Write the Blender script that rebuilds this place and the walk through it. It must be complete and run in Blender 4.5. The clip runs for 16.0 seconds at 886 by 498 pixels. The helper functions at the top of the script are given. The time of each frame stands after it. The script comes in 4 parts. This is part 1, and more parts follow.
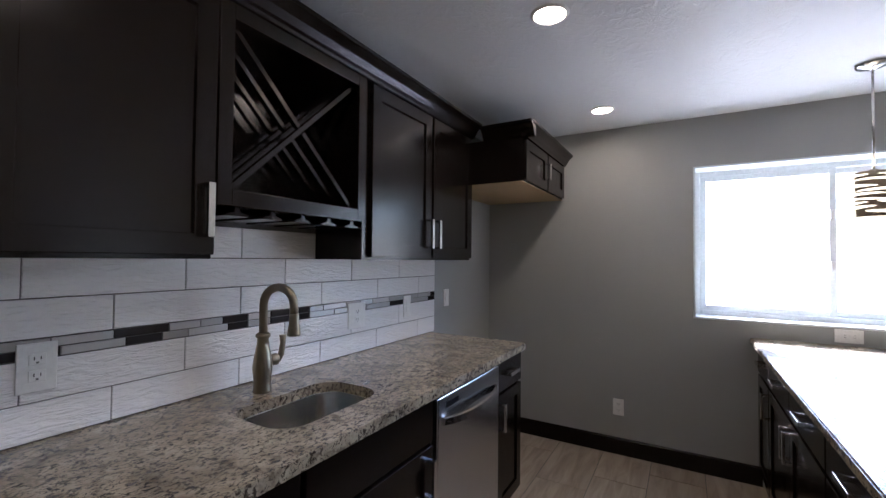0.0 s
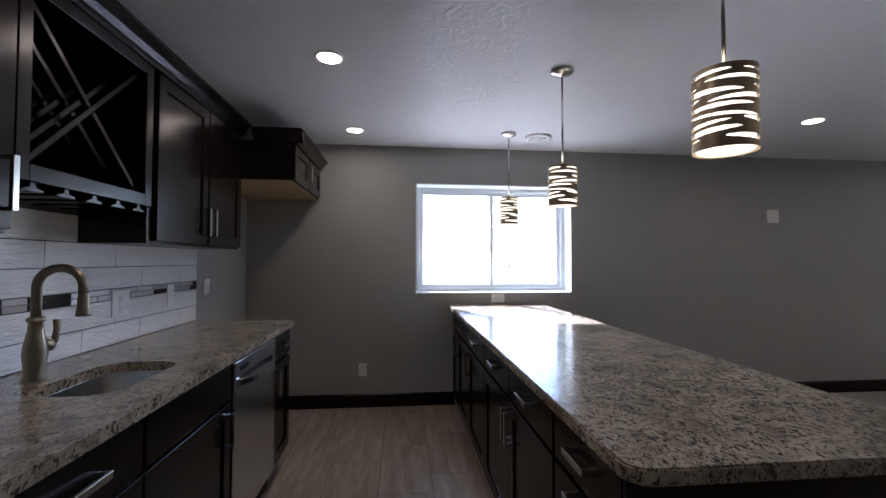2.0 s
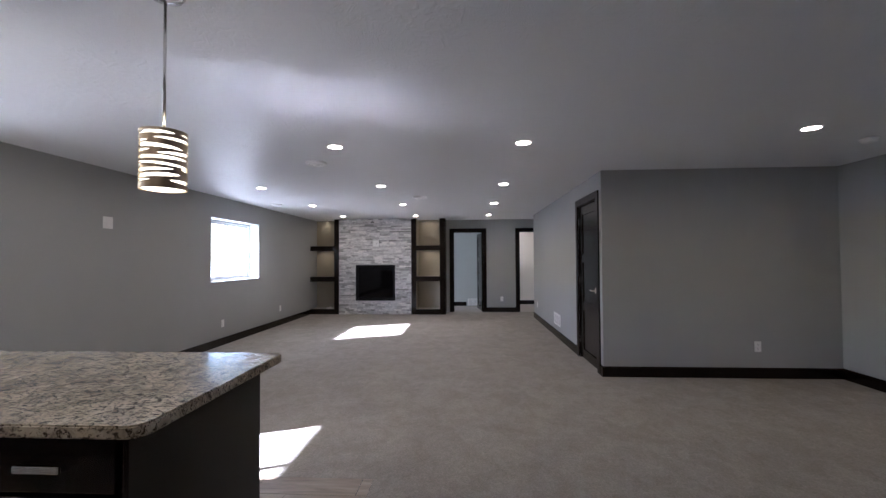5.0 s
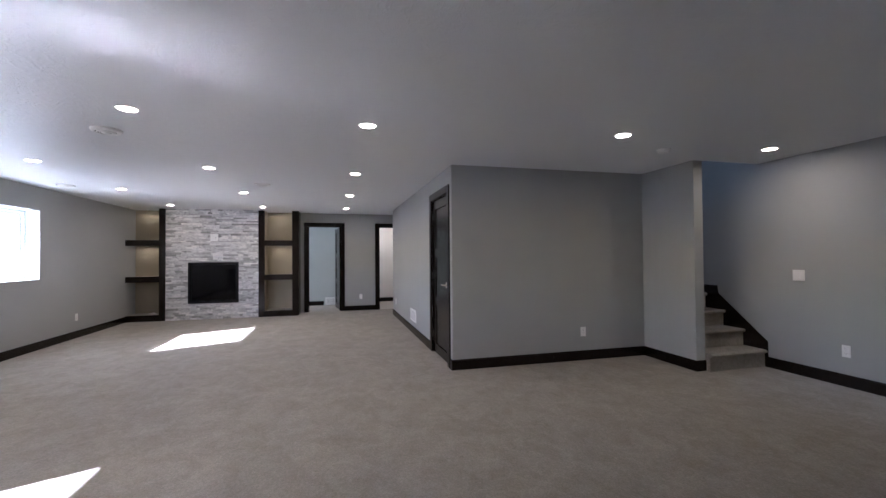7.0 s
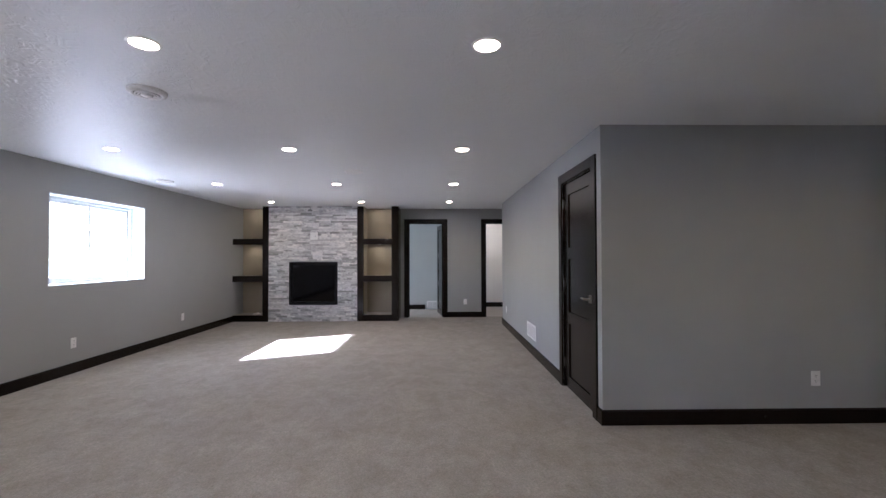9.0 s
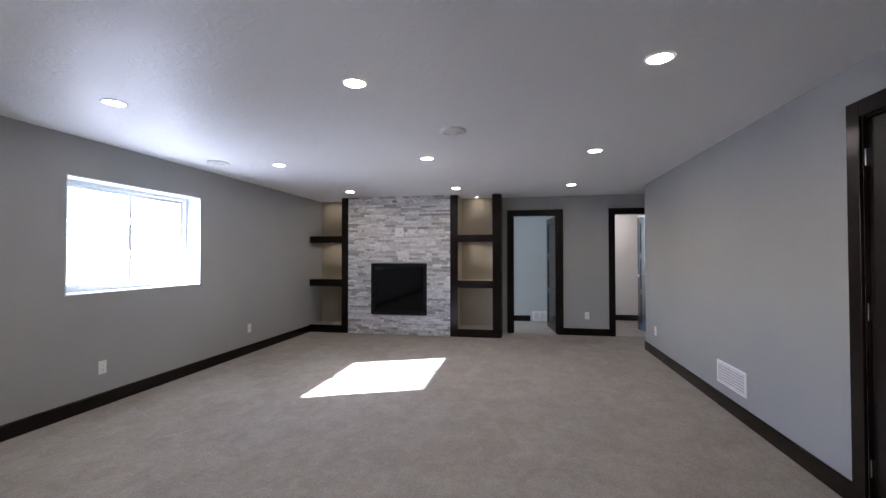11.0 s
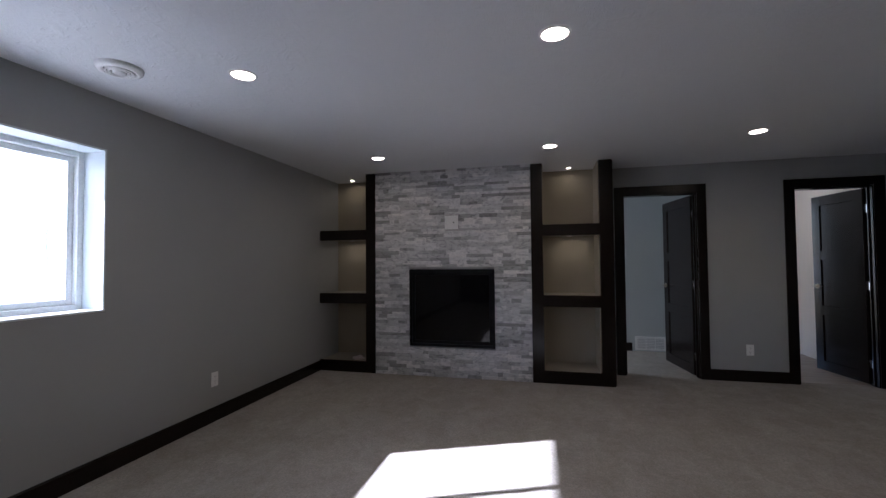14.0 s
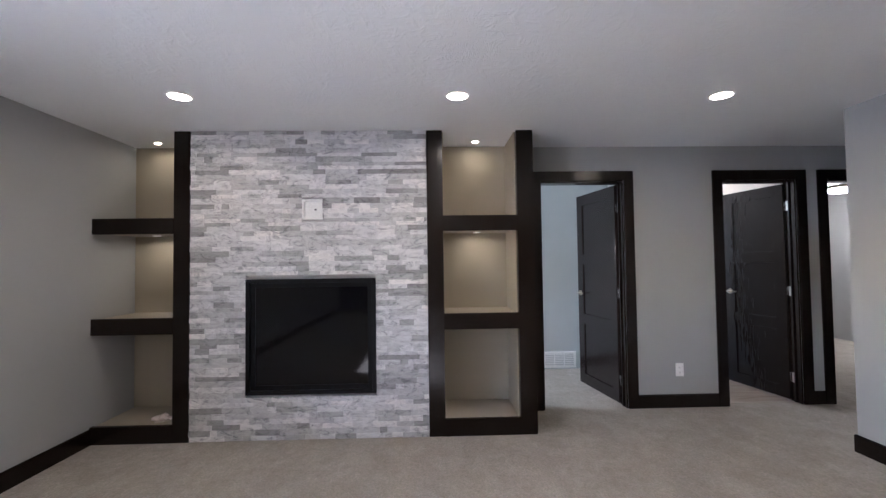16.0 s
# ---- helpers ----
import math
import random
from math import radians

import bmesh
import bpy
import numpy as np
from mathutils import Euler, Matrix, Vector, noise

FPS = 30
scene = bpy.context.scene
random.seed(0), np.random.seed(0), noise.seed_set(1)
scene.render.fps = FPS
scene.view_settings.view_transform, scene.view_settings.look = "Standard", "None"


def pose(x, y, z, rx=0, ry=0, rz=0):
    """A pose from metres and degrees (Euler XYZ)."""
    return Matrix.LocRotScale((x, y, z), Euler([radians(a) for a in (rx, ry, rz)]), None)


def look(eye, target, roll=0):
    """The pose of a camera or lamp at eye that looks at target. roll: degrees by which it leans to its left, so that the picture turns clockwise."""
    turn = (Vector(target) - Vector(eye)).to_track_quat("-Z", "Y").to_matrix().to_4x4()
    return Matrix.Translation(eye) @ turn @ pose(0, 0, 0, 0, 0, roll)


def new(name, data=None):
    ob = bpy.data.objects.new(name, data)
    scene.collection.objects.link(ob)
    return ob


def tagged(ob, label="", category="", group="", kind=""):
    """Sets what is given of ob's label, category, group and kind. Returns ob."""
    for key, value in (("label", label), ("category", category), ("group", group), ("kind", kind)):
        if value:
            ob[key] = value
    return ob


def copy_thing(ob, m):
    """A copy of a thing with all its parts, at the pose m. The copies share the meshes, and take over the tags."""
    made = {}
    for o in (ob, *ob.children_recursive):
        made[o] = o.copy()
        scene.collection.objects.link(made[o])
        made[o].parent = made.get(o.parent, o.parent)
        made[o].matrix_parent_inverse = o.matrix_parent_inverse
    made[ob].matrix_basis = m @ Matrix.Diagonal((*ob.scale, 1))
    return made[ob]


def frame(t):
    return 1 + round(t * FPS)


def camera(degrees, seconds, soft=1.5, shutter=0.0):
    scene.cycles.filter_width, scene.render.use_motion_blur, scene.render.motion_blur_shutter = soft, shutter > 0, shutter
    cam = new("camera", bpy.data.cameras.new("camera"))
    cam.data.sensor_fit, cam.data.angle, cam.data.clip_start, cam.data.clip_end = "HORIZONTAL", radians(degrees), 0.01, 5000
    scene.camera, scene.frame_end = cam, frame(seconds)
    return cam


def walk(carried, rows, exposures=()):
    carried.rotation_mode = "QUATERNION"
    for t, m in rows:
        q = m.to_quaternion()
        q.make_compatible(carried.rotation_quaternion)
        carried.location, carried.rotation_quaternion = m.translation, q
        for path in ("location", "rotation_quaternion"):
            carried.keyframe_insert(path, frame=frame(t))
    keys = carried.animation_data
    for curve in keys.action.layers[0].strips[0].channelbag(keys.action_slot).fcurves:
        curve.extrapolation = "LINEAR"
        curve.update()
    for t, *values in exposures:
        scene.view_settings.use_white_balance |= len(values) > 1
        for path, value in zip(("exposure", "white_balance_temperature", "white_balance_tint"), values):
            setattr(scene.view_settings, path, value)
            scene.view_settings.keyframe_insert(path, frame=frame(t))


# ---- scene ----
# ---- camera and walk ----
cam = camera(93.4, 16.0, soft=1.4)
PATH = [
    (0, (1.699, 1.315, 1.392), (0.695, 3.044, 1.439), 0.59),
    (0.5, (1.694, 1.171, 1.382), (0.875, 2.995, 1.437), 0.55),
    (1, (1.694, 1.000, 1.367), (1.167, 2.928, 1.425), 0.26),
    (1.5, (1.676, 0.823, 1.317), (1.492, 2.814, 1.379), 0.28),
    (2, (1.611, 0.755, 1.315), (1.812, 2.745, 1.371), 0.20),
    (2.5, (1.435, 0.728, 1.366), (2.100, 2.614, 1.400), 0.38),
    (3, (1.280, 0.659, 1.367), (2.364, 2.339, 1.413), 0.23),
    (3.5, (1.160, 0.617, 1.376), (2.613, 1.991, 1.415), 0.10),
    (4, (1.086, 0.660, 1.367), (2.826, 1.645, 1.409), -0.07),
    (4.5, (1.021, 0.673, 1.362), (2.947, 1.210, 1.406), -0.21),
    (5, (0.995, 0.667, 1.348), (2.991, 0.783, 1.398), -0.34),
    (5.6, (0.984, 0.631, 1.330), (2.963, 0.349, 1.381), -0.46),
    (6.25, (1.045, 0.550, 1.312), (2.985, 0.064, 1.356), -0.50),
    (6.9, (1.224, 0.455, 1.304), (3.157, -0.056, 1.340), -0.48),
    (7.5, (1.531, 0.383, 1.314), (3.486, -0.036, 1.347), -0.45),
    (8, (1.853, 0.336, 1.332), (3.830, 0.029, 1.365), -0.42),
    (8.5, (2.222, 0.342, 1.328), (4.216, 0.185, 1.362), -0.19),
    (9, (2.619, 0.426, 1.323), (4.618, 0.393, 1.359), -0.16),
    (9.5, (3.068, 0.489, 1.319), (5.066, 0.577, 1.357), -0.04),
    (10, (3.494, 0.602, 1.323), (5.484, 0.796, 1.360), -0.05),
    (10.8, (4.183, 0.820, 1.336), (6.153, 1.159, 1.371), -0.06),
    (11.65, (4.897, 1.105, 1.347), (6.847, 1.549, 1.382), -0.08),
    (12.5, (5.543, 1.400, 1.328), (7.478, 1.902, 1.373), -0.16),
    (13, (5.893, 1.568, 1.304), (7.822, 2.090, 1.359), -0.24),
    (13.5, (6.258, 1.777, 1.302), (8.187, 2.305, 1.362), -0.27),
    (14, (6.609, 1.907, 1.300), (8.551, 2.380, 1.363), -0.48),
    (14.5, (6.973, 1.994, 1.316), (8.930, 2.402, 1.384), -0.43),
    (15, (7.309, 2.027, 1.312), (9.284, 2.340, 1.381), -0.58),
    (15.5, (7.677, 2.010, 1.316), (9.670, 2.161, 1.390), -0.70),
    (16, (8.001, 2.019, 1.332), (9.999, 1.963, 1.395), -0.75),
]
EXPOSURES = [(t, stops, 5400 if t < 4.5 else 5320, 22) for t, stops in ((0.0, 3.51), (0.7, 3.59), (1.1, 3.59), (1.5, 3.23), (2.0, 2.82), (2.5, 2.6), (3.1, 2.58), (3.6, 2.78), (4.2, 3.32), (5.0, 3.79), (7.3, 4.14), (8.5, 4.06), (9.0, 4.06), (10.0, 4.04), (12.5, 3.35), (13.5, 2.77), (14.5, 2.58), (15.0, 3.55), (15.5, 4.15), (16.0, 4.39))]
scene.cycles.caustics_reflective = True    # sun thrown up by the polished island top
scene.cycles.blur_glossy = 0.0
walk(cam, [(t, look(eye, target, roll)) for t, eye, target, roll in PATH], EXPOSURES)

# ---- world and sun ----
SUN_WAY = Vector((0.67, -1.60, -1.0)).normalized()
SUN_ELEVATION = math.asin(-SUN_WAY.z)
SUN_AZIMUTH = math.atan2(-SUN_WAY.x, -SUN_WAY.y)
world = bpy.data.worlds.new("sky_world")
scene.world = world
world.use_nodes = True
wn = world.node_tree.nodes
sky = wn.new("ShaderNodeTexSky")
sky.sky_type = "NISHITA"
sky.sun_disc = False
sky.sun_elevation, sky.sun_rotation = SUN_ELEVATION, SUN_AZIMUTH
world.node_tree.links.new(sky.outputs[0], wn["Background"].inputs[0])
wn["Background"].inputs[1].default_value = 0.15
sun_data = bpy.data.lights.new("sun", "SUN")
sun_data.energy, sun_data.angle, sun_data.color = 5.0, radians(0.53), (1.0, 0.98, 0.95)
sun = new("sun", sun_data)
sun.matrix_world = Matrix.Translation((0, 20, 15)) @ SUN_WAY.to_track_quat("-Z", "Y").to_matrix().to_4x4()

CAN_POWER, PUCK_POWER, PENDANT_POWER = 9.8, 7.0, 0.33

# area lamp added in place of daylight at the unseen bedroom window
bed_fill = bpy.data.lights.new("bedroom_fill_lamp", "AREA")
bed_fill.shape, bed_fill.size, bed_fill.size_y = "RECTANGLE", 0.95, 0.95
bed_fill.energy, bed_fill.color = 5.5, (1.0, 1.0, 0.92)
new("bedroom_fill_lamp", bed_fill).matrix_world = look((12.525, 4.57, 1.53), (12.525, 1.0, 0.9))

# area lamp added in place of daylight at an unseen stair head opening
stair_fill = bpy.data.lights.new("stair_fill_lamp", "AREA")
stair_fill.shape, stair_fill.size, stair_fill.size_y = "RECTANGLE", 0.58, 1.65
stair_fill.energy, stair_fill.color = 2.2, (0.72, 0.86, 1.0)
new("stair_fill_lamp", stair_fill).matrix_world = look((9.66, -4.0, 3.85), (5.5, -4.1, 2.6))

# ---- materials ----
def material(name, base, rough, metal=0.0, spec=0.5):
    m = bpy.data.materials.new(name)
    m.use_nodes = True
    b = m.node_tree.nodes["Principled BSDF"]
    b.inputs["Base Color"].default_value = (*base, 1)
    b.inputs["Roughness"].default_value = rough
    b.inputs["Metallic"].default_value = metal
    b.inputs["Specular IOR Level"].default_value = spec
    return m, m.node_tree.nodes, m.node_tree.links, b


def coords(n, l, scale=(1, 1, 1), kind="Object"):
    tc, mp = n.new("ShaderNodeTexCoord"), n.new("ShaderNodeMapping")
    mp.inputs["Scale"].default_value = scale
    l.new(tc.outputs[kind], mp.inputs[0])
    return mp.outputs[0]


def noise_tex(n, l, vec, scale, detail=4, rough=0.55, distort=0.0):
    t = n.new("ShaderNodeTexNoise")
    t.inputs["Scale"].default_value, t.inputs["Detail"].default_value = scale, detail
    t.inputs["Roughness"].default_value, t.inputs["Distortion"].default_value = rough, distort
    l.new(vec, t.inputs["Vector"])
    return t.outputs["Fac"]


def ramp(n, l, fac, stops):
    r = n.new("ShaderNodeValToRGB")
    e = r.color_ramp.elements
    while len(e) < len(stops):
        e.new(0.5)
    for el, (p, c) in zip(e, stops):
        el.position, el.color = p, (*c, 1)
    l.new(fac, r.inputs[0])
    return r.outputs[0]


def mixed(n, l, fac, a, b, mode="MIX"):
    m = n.new("ShaderNodeMix")
    m.data_type, m.blend_type = "RGBA", mode
    for sock, v in ((m.inputs["Factor"], fac), (m.inputs[6], a), (m.inputs[7], b)):
        if isinstance(v, (int, float)):
            sock.default_value = v
        elif isinstance(v, tuple):
            sock.default_value = (*v, 1)
        else:
            l.new(v, sock)
    return m.outputs[2]


def bumped(n, l, b, height, strength, distance):
    k = n.new("ShaderNodeBump")
    k.inputs["Strength"].default_value, k.inputs["Distance"].default_value = strength, distance
    l.new(height, k.inputs["Height"])
    l.new(k.outputs[0], b.inputs["Normal"])


def paint(name, base, rough=0.55, bump=0.08):
    m, n, l, b = material(name, base, rough, 0, 0.35)
    v = coords(n, l)
    big = noise_tex(n, l, v, 0.9, 3)
    dark = tuple(c * 0.94 for c in base)
    l.new(ramp(n, l, big, [(0.3, dark), (0.7, base)]), b.inputs["Base Color"])
    bumped(n, l, b, noise_tex(n, l, v, 160, 2), bump, 0.002)
    return m


def wood_dark(name, base, rough=0.32, axis=(14, 14, 1.2)):
    m, n, l, b = material(name, base, rough, 0, 0.27)
    v = coords(n, l, axis)
    grain = noise_tex(n, l, v, 6, 5, 0.6, 0.6)
    lo = tuple(c * 0.95 for c in base)
    hi = tuple(c * 1.06 for c in base)
    l.new(ramp(n, l, grain, [(0.3, lo), (0.7, hi)]), b.inputs["Base Color"])
    rr = n.new("ShaderNodeMapRange")
    rr.inputs[3].default_value, rr.inputs[4].default_value = rough - 0.05, rough + 0.08
    l.new(noise_tex(n, l, coords(n, l), 3, 3), rr.inputs[0])
    l.new(rr.outputs[0], b.inputs["Roughness"])
    return m


def plain(name, base, rough, metal=0.0, spec=0.5, grain=60.0, amount=0.06):
    m, n, l, b = material(name, base, rough, metal, spec)
    v = coords(n, l)
    f = noise_tex(n, l, v, grain, 3)
    l.new(ramp(n, l, f, [(0.3, tuple(c * (1 - amount) for c in base)), (0.7, tuple(min(1, c * (1 + amount)) for c in base))]), b.inputs["Base Color"])
    return m


def metal_brushed(name, base, rough, scale):
    m, n, l, b = material(name, base, rough, 1.0)
    v = coords(n, l, scale)
    f = noise_tex(n, l, v, 30, 3)
    r = n.new("ShaderNodeMapRange")
    r.inputs[3].default_value, r.inputs[4].default_value = rough * 0.88, rough * 1.15
    l.new(f, r.inputs[0])
    l.new(r.outputs[0], b.inputs["Roughness"])
    return m


def glowing(name, colour, strength):
    m = bpy.data.materials.new(name)
    m.use_nodes = True
    n, l = m.node_tree.nodes, m.node_tree.links
    n.clear()
    o, e = n.new("ShaderNodeOutputMaterial"), n.new("ShaderNodeEmission")
    e.inputs[0].default_value, e.inputs[1].default_value = (*colour, 1), strength
    l.new(e.outputs[0], o.inputs[0])
    return m


WALL = paint("grey_wall_paint", (0.345, 0.352, 0.342))
WALL_TEAL = paint("blue_grey_wall_paint", (0.46, 0.49, 0.48))
WALL_CREAM = paint("cream_wall_paint", (0.62, 0.58, 0.52))
REVEAL = paint("white_reveal_paint", (0.62, 0.68, 0.70))
WHITE = plain("white_plastic", (0.78, 0.78, 0.76), 0.35)
VINYL = plain("white_vinyl", (0.75, 0.78, 0.78), 0.4)
ESPRESSO = wood_dark("espresso_wood", (0.0088, 0.0056, 0.0043), 0.2)
ESPRESSO_H = wood_dark("espresso_wood_level", (0.0088, 0.0056, 0.0043), 0.23, (14, 1.2, 14))
DOORWOOD = wood_dark("dark_door_stain", (0.0125, 0.0092, 0.0085), 0.2)
MAPLE = wood_dark("raw_maple_underside", (0.42, 0.30, 0.16), 0.5, (12, 1.5, 12))
STEEL = metal_brushed("brushed_steel", (0.62, 0.63, 0.64), 0.24, (2, 2, 90))
SINKSTEEL = metal_brushed("sink_steel", (0.60, 0.57, 0.52), 0.2, (60, 60, 2))
NICKEL = metal_brushed("brushed_nickel", (0.32, 0.285, 0.22), 0.32, (5, 5, 1))
PULL = metal_brushed("satin_pull", (0.72, 0.71, 0.69), 0.22, (2, 60, 60))
BLACKIN = plain("black_firebox", (0.006, 0.006, 0.007), 0.55, 0, 0.12)
BLACKTRIM = plain("black_metal_trim", (0.006, 0.006, 0.007), 0.45, 0, 0.12)
# near-black for toe kicks and dishwasher tub: recess shade put into the colour
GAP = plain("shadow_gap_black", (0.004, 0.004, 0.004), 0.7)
MORTAR = plain("pale_mortar", (0.44, 0.43, 0.42), 0.9)
SATIN = metal_brushed("satin_chrome", (0.66, 0.65, 0.62), 0.2, (30, 30, 2))
GROUT = plain("dark_grout", (0.13, 0.125, 0.12), 0.9)
VENTGREY = plain("shaded_vent_grey", (0.5, 0.5, 0.5), 0.6)
SOCKET = plain("socket_slot_grey", (0.12, 0.12, 0.12), 0.6)
SHELFTOP = paint("beige_niche_paint", (0.34, 0.30, 0.228), 0.6)
CLOTH = plain("white_paper", (0.7, 0.62, 0.58), 0.8)
CANLENS = glowing("lit_can_lens", (1.0, 0.81, 0.55), CAN_POWER)
PUCKLENS = glowing("lit_puck_lens", (1.0, 0.83, 0.54), PUCK_POWER)
PENDLENS = glowing("lit_pendant_glass", (1.0, 0.84, 0.52), PENDANT_POWER)
FLUSHLENS = glowing("lit_flush_glass", (1.0, 0.90, 0.74), 7.0)
BATHLENS = glowing("lit_bath_glass", (1.0, 0.90, 0.74), 3.2)

m, n, l, b = material("knockdown_ceiling", (0.72, 0.735, 0.74), 0.42, 0, 0.2)
v = coords(n, l)
lumps = noise_tex(n, l, v, 13, 3, 0.6, 1.6)
crow = n.new("ShaderNodeTexVoronoi")
crow.feature = "SMOOTH_F1"
crow.inputs["Scale"].default_value = 3.4
l.new(v, crow.inputs["Vector"])
lines = noise_tex(n, l, coords(n, l, (1, 2.6, 1)), 24, 2, 0.5, 3.0)
hgt = mixed(n, l, ramp(n, l, crow.outputs["Distance"], [(0.15, (0, 0, 0)), (0.5, (1, 1, 1))]), lines, lumps)
bumped(n, l, b, ramp(n, l, hgt, [(0.46, (0, 0, 0)), (0.72, (1, 1, 1))]), 0.42, 0.005)
CEILING = m

m, n, l, b = material("beige_carpet", (0.33, 0.30, 0.26), 0.95, 0, 0.1)
v = coords(n, l)
tuft = noise_tex(n, l, v, 70, 4, 0.75)
patch = noise_tex(n, l, v, 2.6, 4, 0.6, 0.5)
c1 = ramp(n, l, tuft, [(0.3, (0.315, 0.288, 0.25)), (0.7, (0.465, 0.43, 0.378))])
c2 = ramp(n, l, patch, [(0.3, (0.88, 0.88, 0.88)), (0.7, (1, 1, 1))])
clump = noise_tex(n, l, v, 22, 3, 0.6, 0.8)
c3 = ramp(n, l, clump, [(0.3, (0.84, 0.84, 0.83)), (0.7, (1, 1, 1))])
tread = noise_tex(n, l, coords(n, l, (1, 1.25, 1)), 4.2, 4, 0.55, 0.8)
c4 = ramp(n, l, tread, [(0.38, (0.89, 0.885, 0.875)), (0.60, (1, 1, 1))])
pile = mixed(n, l, 1.0, mixed(n, l, 1.0, c1, c2, "MULTIPLY"), mixed(n, l, 1.0, c3, c4, "MULTIPLY"), "MULTIPLY")
l.new(pile, b.inputs["Base Color"])
bumped(n, l, b, mixed(n, l, 0.55, tuft, clump), 0.55, 0.012)
CARPET = m

m, n, l, b = material("polished_granite", (0.4, 0.38, 0.34), 0.175, 0, 0.75)
v = coords(n, l, (1, 1, 1))
warp = noise_tex(n, l, v, 15, 5, 0.65, 1.2)
base = ramp(n, l, warp, [(0.28, (0.17, 0.14, 0.11)), (0.40, (0.36, 0.32, 0.255)), (0.52, (0.53, 0.48, 0.385)), (0.64, (0.55, 0.495, 0.40)), (0.8, (0.30, 0.25, 0.19))])
specks = noise_tex(n, l, coords(n, l, (1.7, 1, 1)), 62, 5, 0.7, 0.8)
dark = ramp(n, l, specks, [(0.43, (1, 1, 1)), (0.49, (0, 0, 0))])
base = mixed(n, l, dark, base, (0.068, 0.056, 0.047))
fine = noise_tex(n, l, v, 120, 3, 0.6)
white = ramp(n, l, fine, [(0.58, (0, 0, 0)), (0.68, (1, 1, 1))])
base = mixed(n, l, white, base, (0.52, 0.48, 0.40))
cloud = noise_tex(n, l, v, 4.5, 5, 0.65, 1.2)
base = mixed(n, l, 1.0, base, ramp(n, l, cloud, [(0.34, (0.56, 0.52, 0.46)), (0.60, (0.97, 0.94, 0.87))]), "MULTIPLY")
l.new(base, b.inputs["Base Color"])
GRANITE = m

m, n, l, b = material("wood_look_floor_tile", (0.3, 0.26, 0.21), 0.32, 0, 0.5)
oi = n.new("ShaderNodeObjectInfo")
tc = n.new("ShaderNodeTexCoord")
off = n.new("ShaderNodeVectorMath")
off.operation = "MULTIPLY_ADD"
off.inputs[1].default_value = (9, 1.1, 9)
l.new(tc.outputs["Object"], off.inputs[0])
sh = n.new("ShaderNodeVectorMath")
sh.operation = "SCALE"
sh.inputs[0].default_value = (13, 7, 5)
l.new(oi.outputs["Random"], sh.inputs["Scale"])
l.new(sh.outputs[0], off.inputs[2])
g = noise_tex(n, l, off.outputs[0], 2.2, 5, 0.6, 0.7)
col = ramp(n, l, g, [(0.25, (0.20, 0.155, 0.115)), (0.5, (0.34, 0.28, 0.215)), (0.75, (0.46, 0.39, 0.315))])
tint = ramp(n, l, oi.outputs["Random"], [(0, (0.82, 0.80, 0.78)), (1, (1, 1, 1))])
l.new(mixed(n, l, 1.0, col, tint, "MULTIPLY"), b.inputs["Base Color"])
bumped(n, l, b, g, 0.1, 0.001)
FLOORTILE = m

m, n, l, b = material("rippled_white_tile", (0.66, 0.65, 0.63), 0.09, 0, 0.75)
v = coords(n, l, (1, 5, 22))
rip = noise_tex(n, l, v, 3.2, 3, 0.5, 1.2)
bumped(n, l, b, rip, 0.8, 0.007)
oi = n.new("ShaderNodeObjectInfo")
l.new(ramp(n, l, oi.outputs["Random"], [(0, (0.82, 0.815, 0.81)), (1, (0.88, 0.875, 0.87))]), b.inputs["Base Color"])
WALLTILE = m


def mosaic(name, base, rough, metal):
    m, n, l, b = material(name, base, rough, metal)
    oi = n.new("ShaderNodeObjectInfo")
    l.new(ramp(n, l, oi.outputs["Random"], [(0, tuple(c * 0.75 for c in base)), (1, tuple(min(1, c * 1.2) for c in base))]), b.inputs["Base Color"])
    return m


MOSAIC_DARK = mosaic("dark_glass_mosaic", (0.035, 0.032, 0.034), 0.08, 0)
MOSAIC_GREY = mosaic("grey_stone_mosaic", (0.46, 0.44, 0.43), 0.3, 0)
MOSAIC_METAL = mosaic("steel_mosaic", (0.46, 0.45, 0.45), 0.38, 1.0)


def ledger(name, island):
    m, n, l, b = material(name, (0.55, 0.55, 0.56), 0.6, 0, 0.4)
    if island:
        g = n.new("ShaderNodeNewGeometry")
        rnd = g.outputs["Random Per Island"]
    else:
        oi = n.new("ShaderNodeObjectInfo")
        rnd = oi.outputs["Random"]
    tone = ramp(n, l, rnd, [(0.0, (0.29, 0.285, 0.28)), (0.14, (0.38, 0.378, 0.37)), (0.24, (0.49, 0.487, 0.483)), (0.55, (0.60, 0.597, 0.595)), (0.85, (0.72, 0.71, 0.70)), (1.0, (0.80, 0.775, 0.745))])
    v = coords(n, l, (1, 1, 2.2))
    vein = noise_tex(n, l, v, 10, 7, 0.7, 1.6)
    veins = ramp(n, l, vein, [(0.34, (0.42, 0.43, 0.45)), (0.45, (0.82, 0.82, 0.83)), (0.58, (1, 1, 1))])
    l.new(mixed(n, l, 1.0, tone, veins, "MULTIPLY"), b.inputs["Base Color"])
    bumped(n, l, b, noise_tex(n, l, v, 34, 6, 0.7), 0.7, 0.012)
    return m


LEDGER, LEDGER_REST = ledger("split_marble_ledger", False), ledger("split_marble_ledger_joined", True)

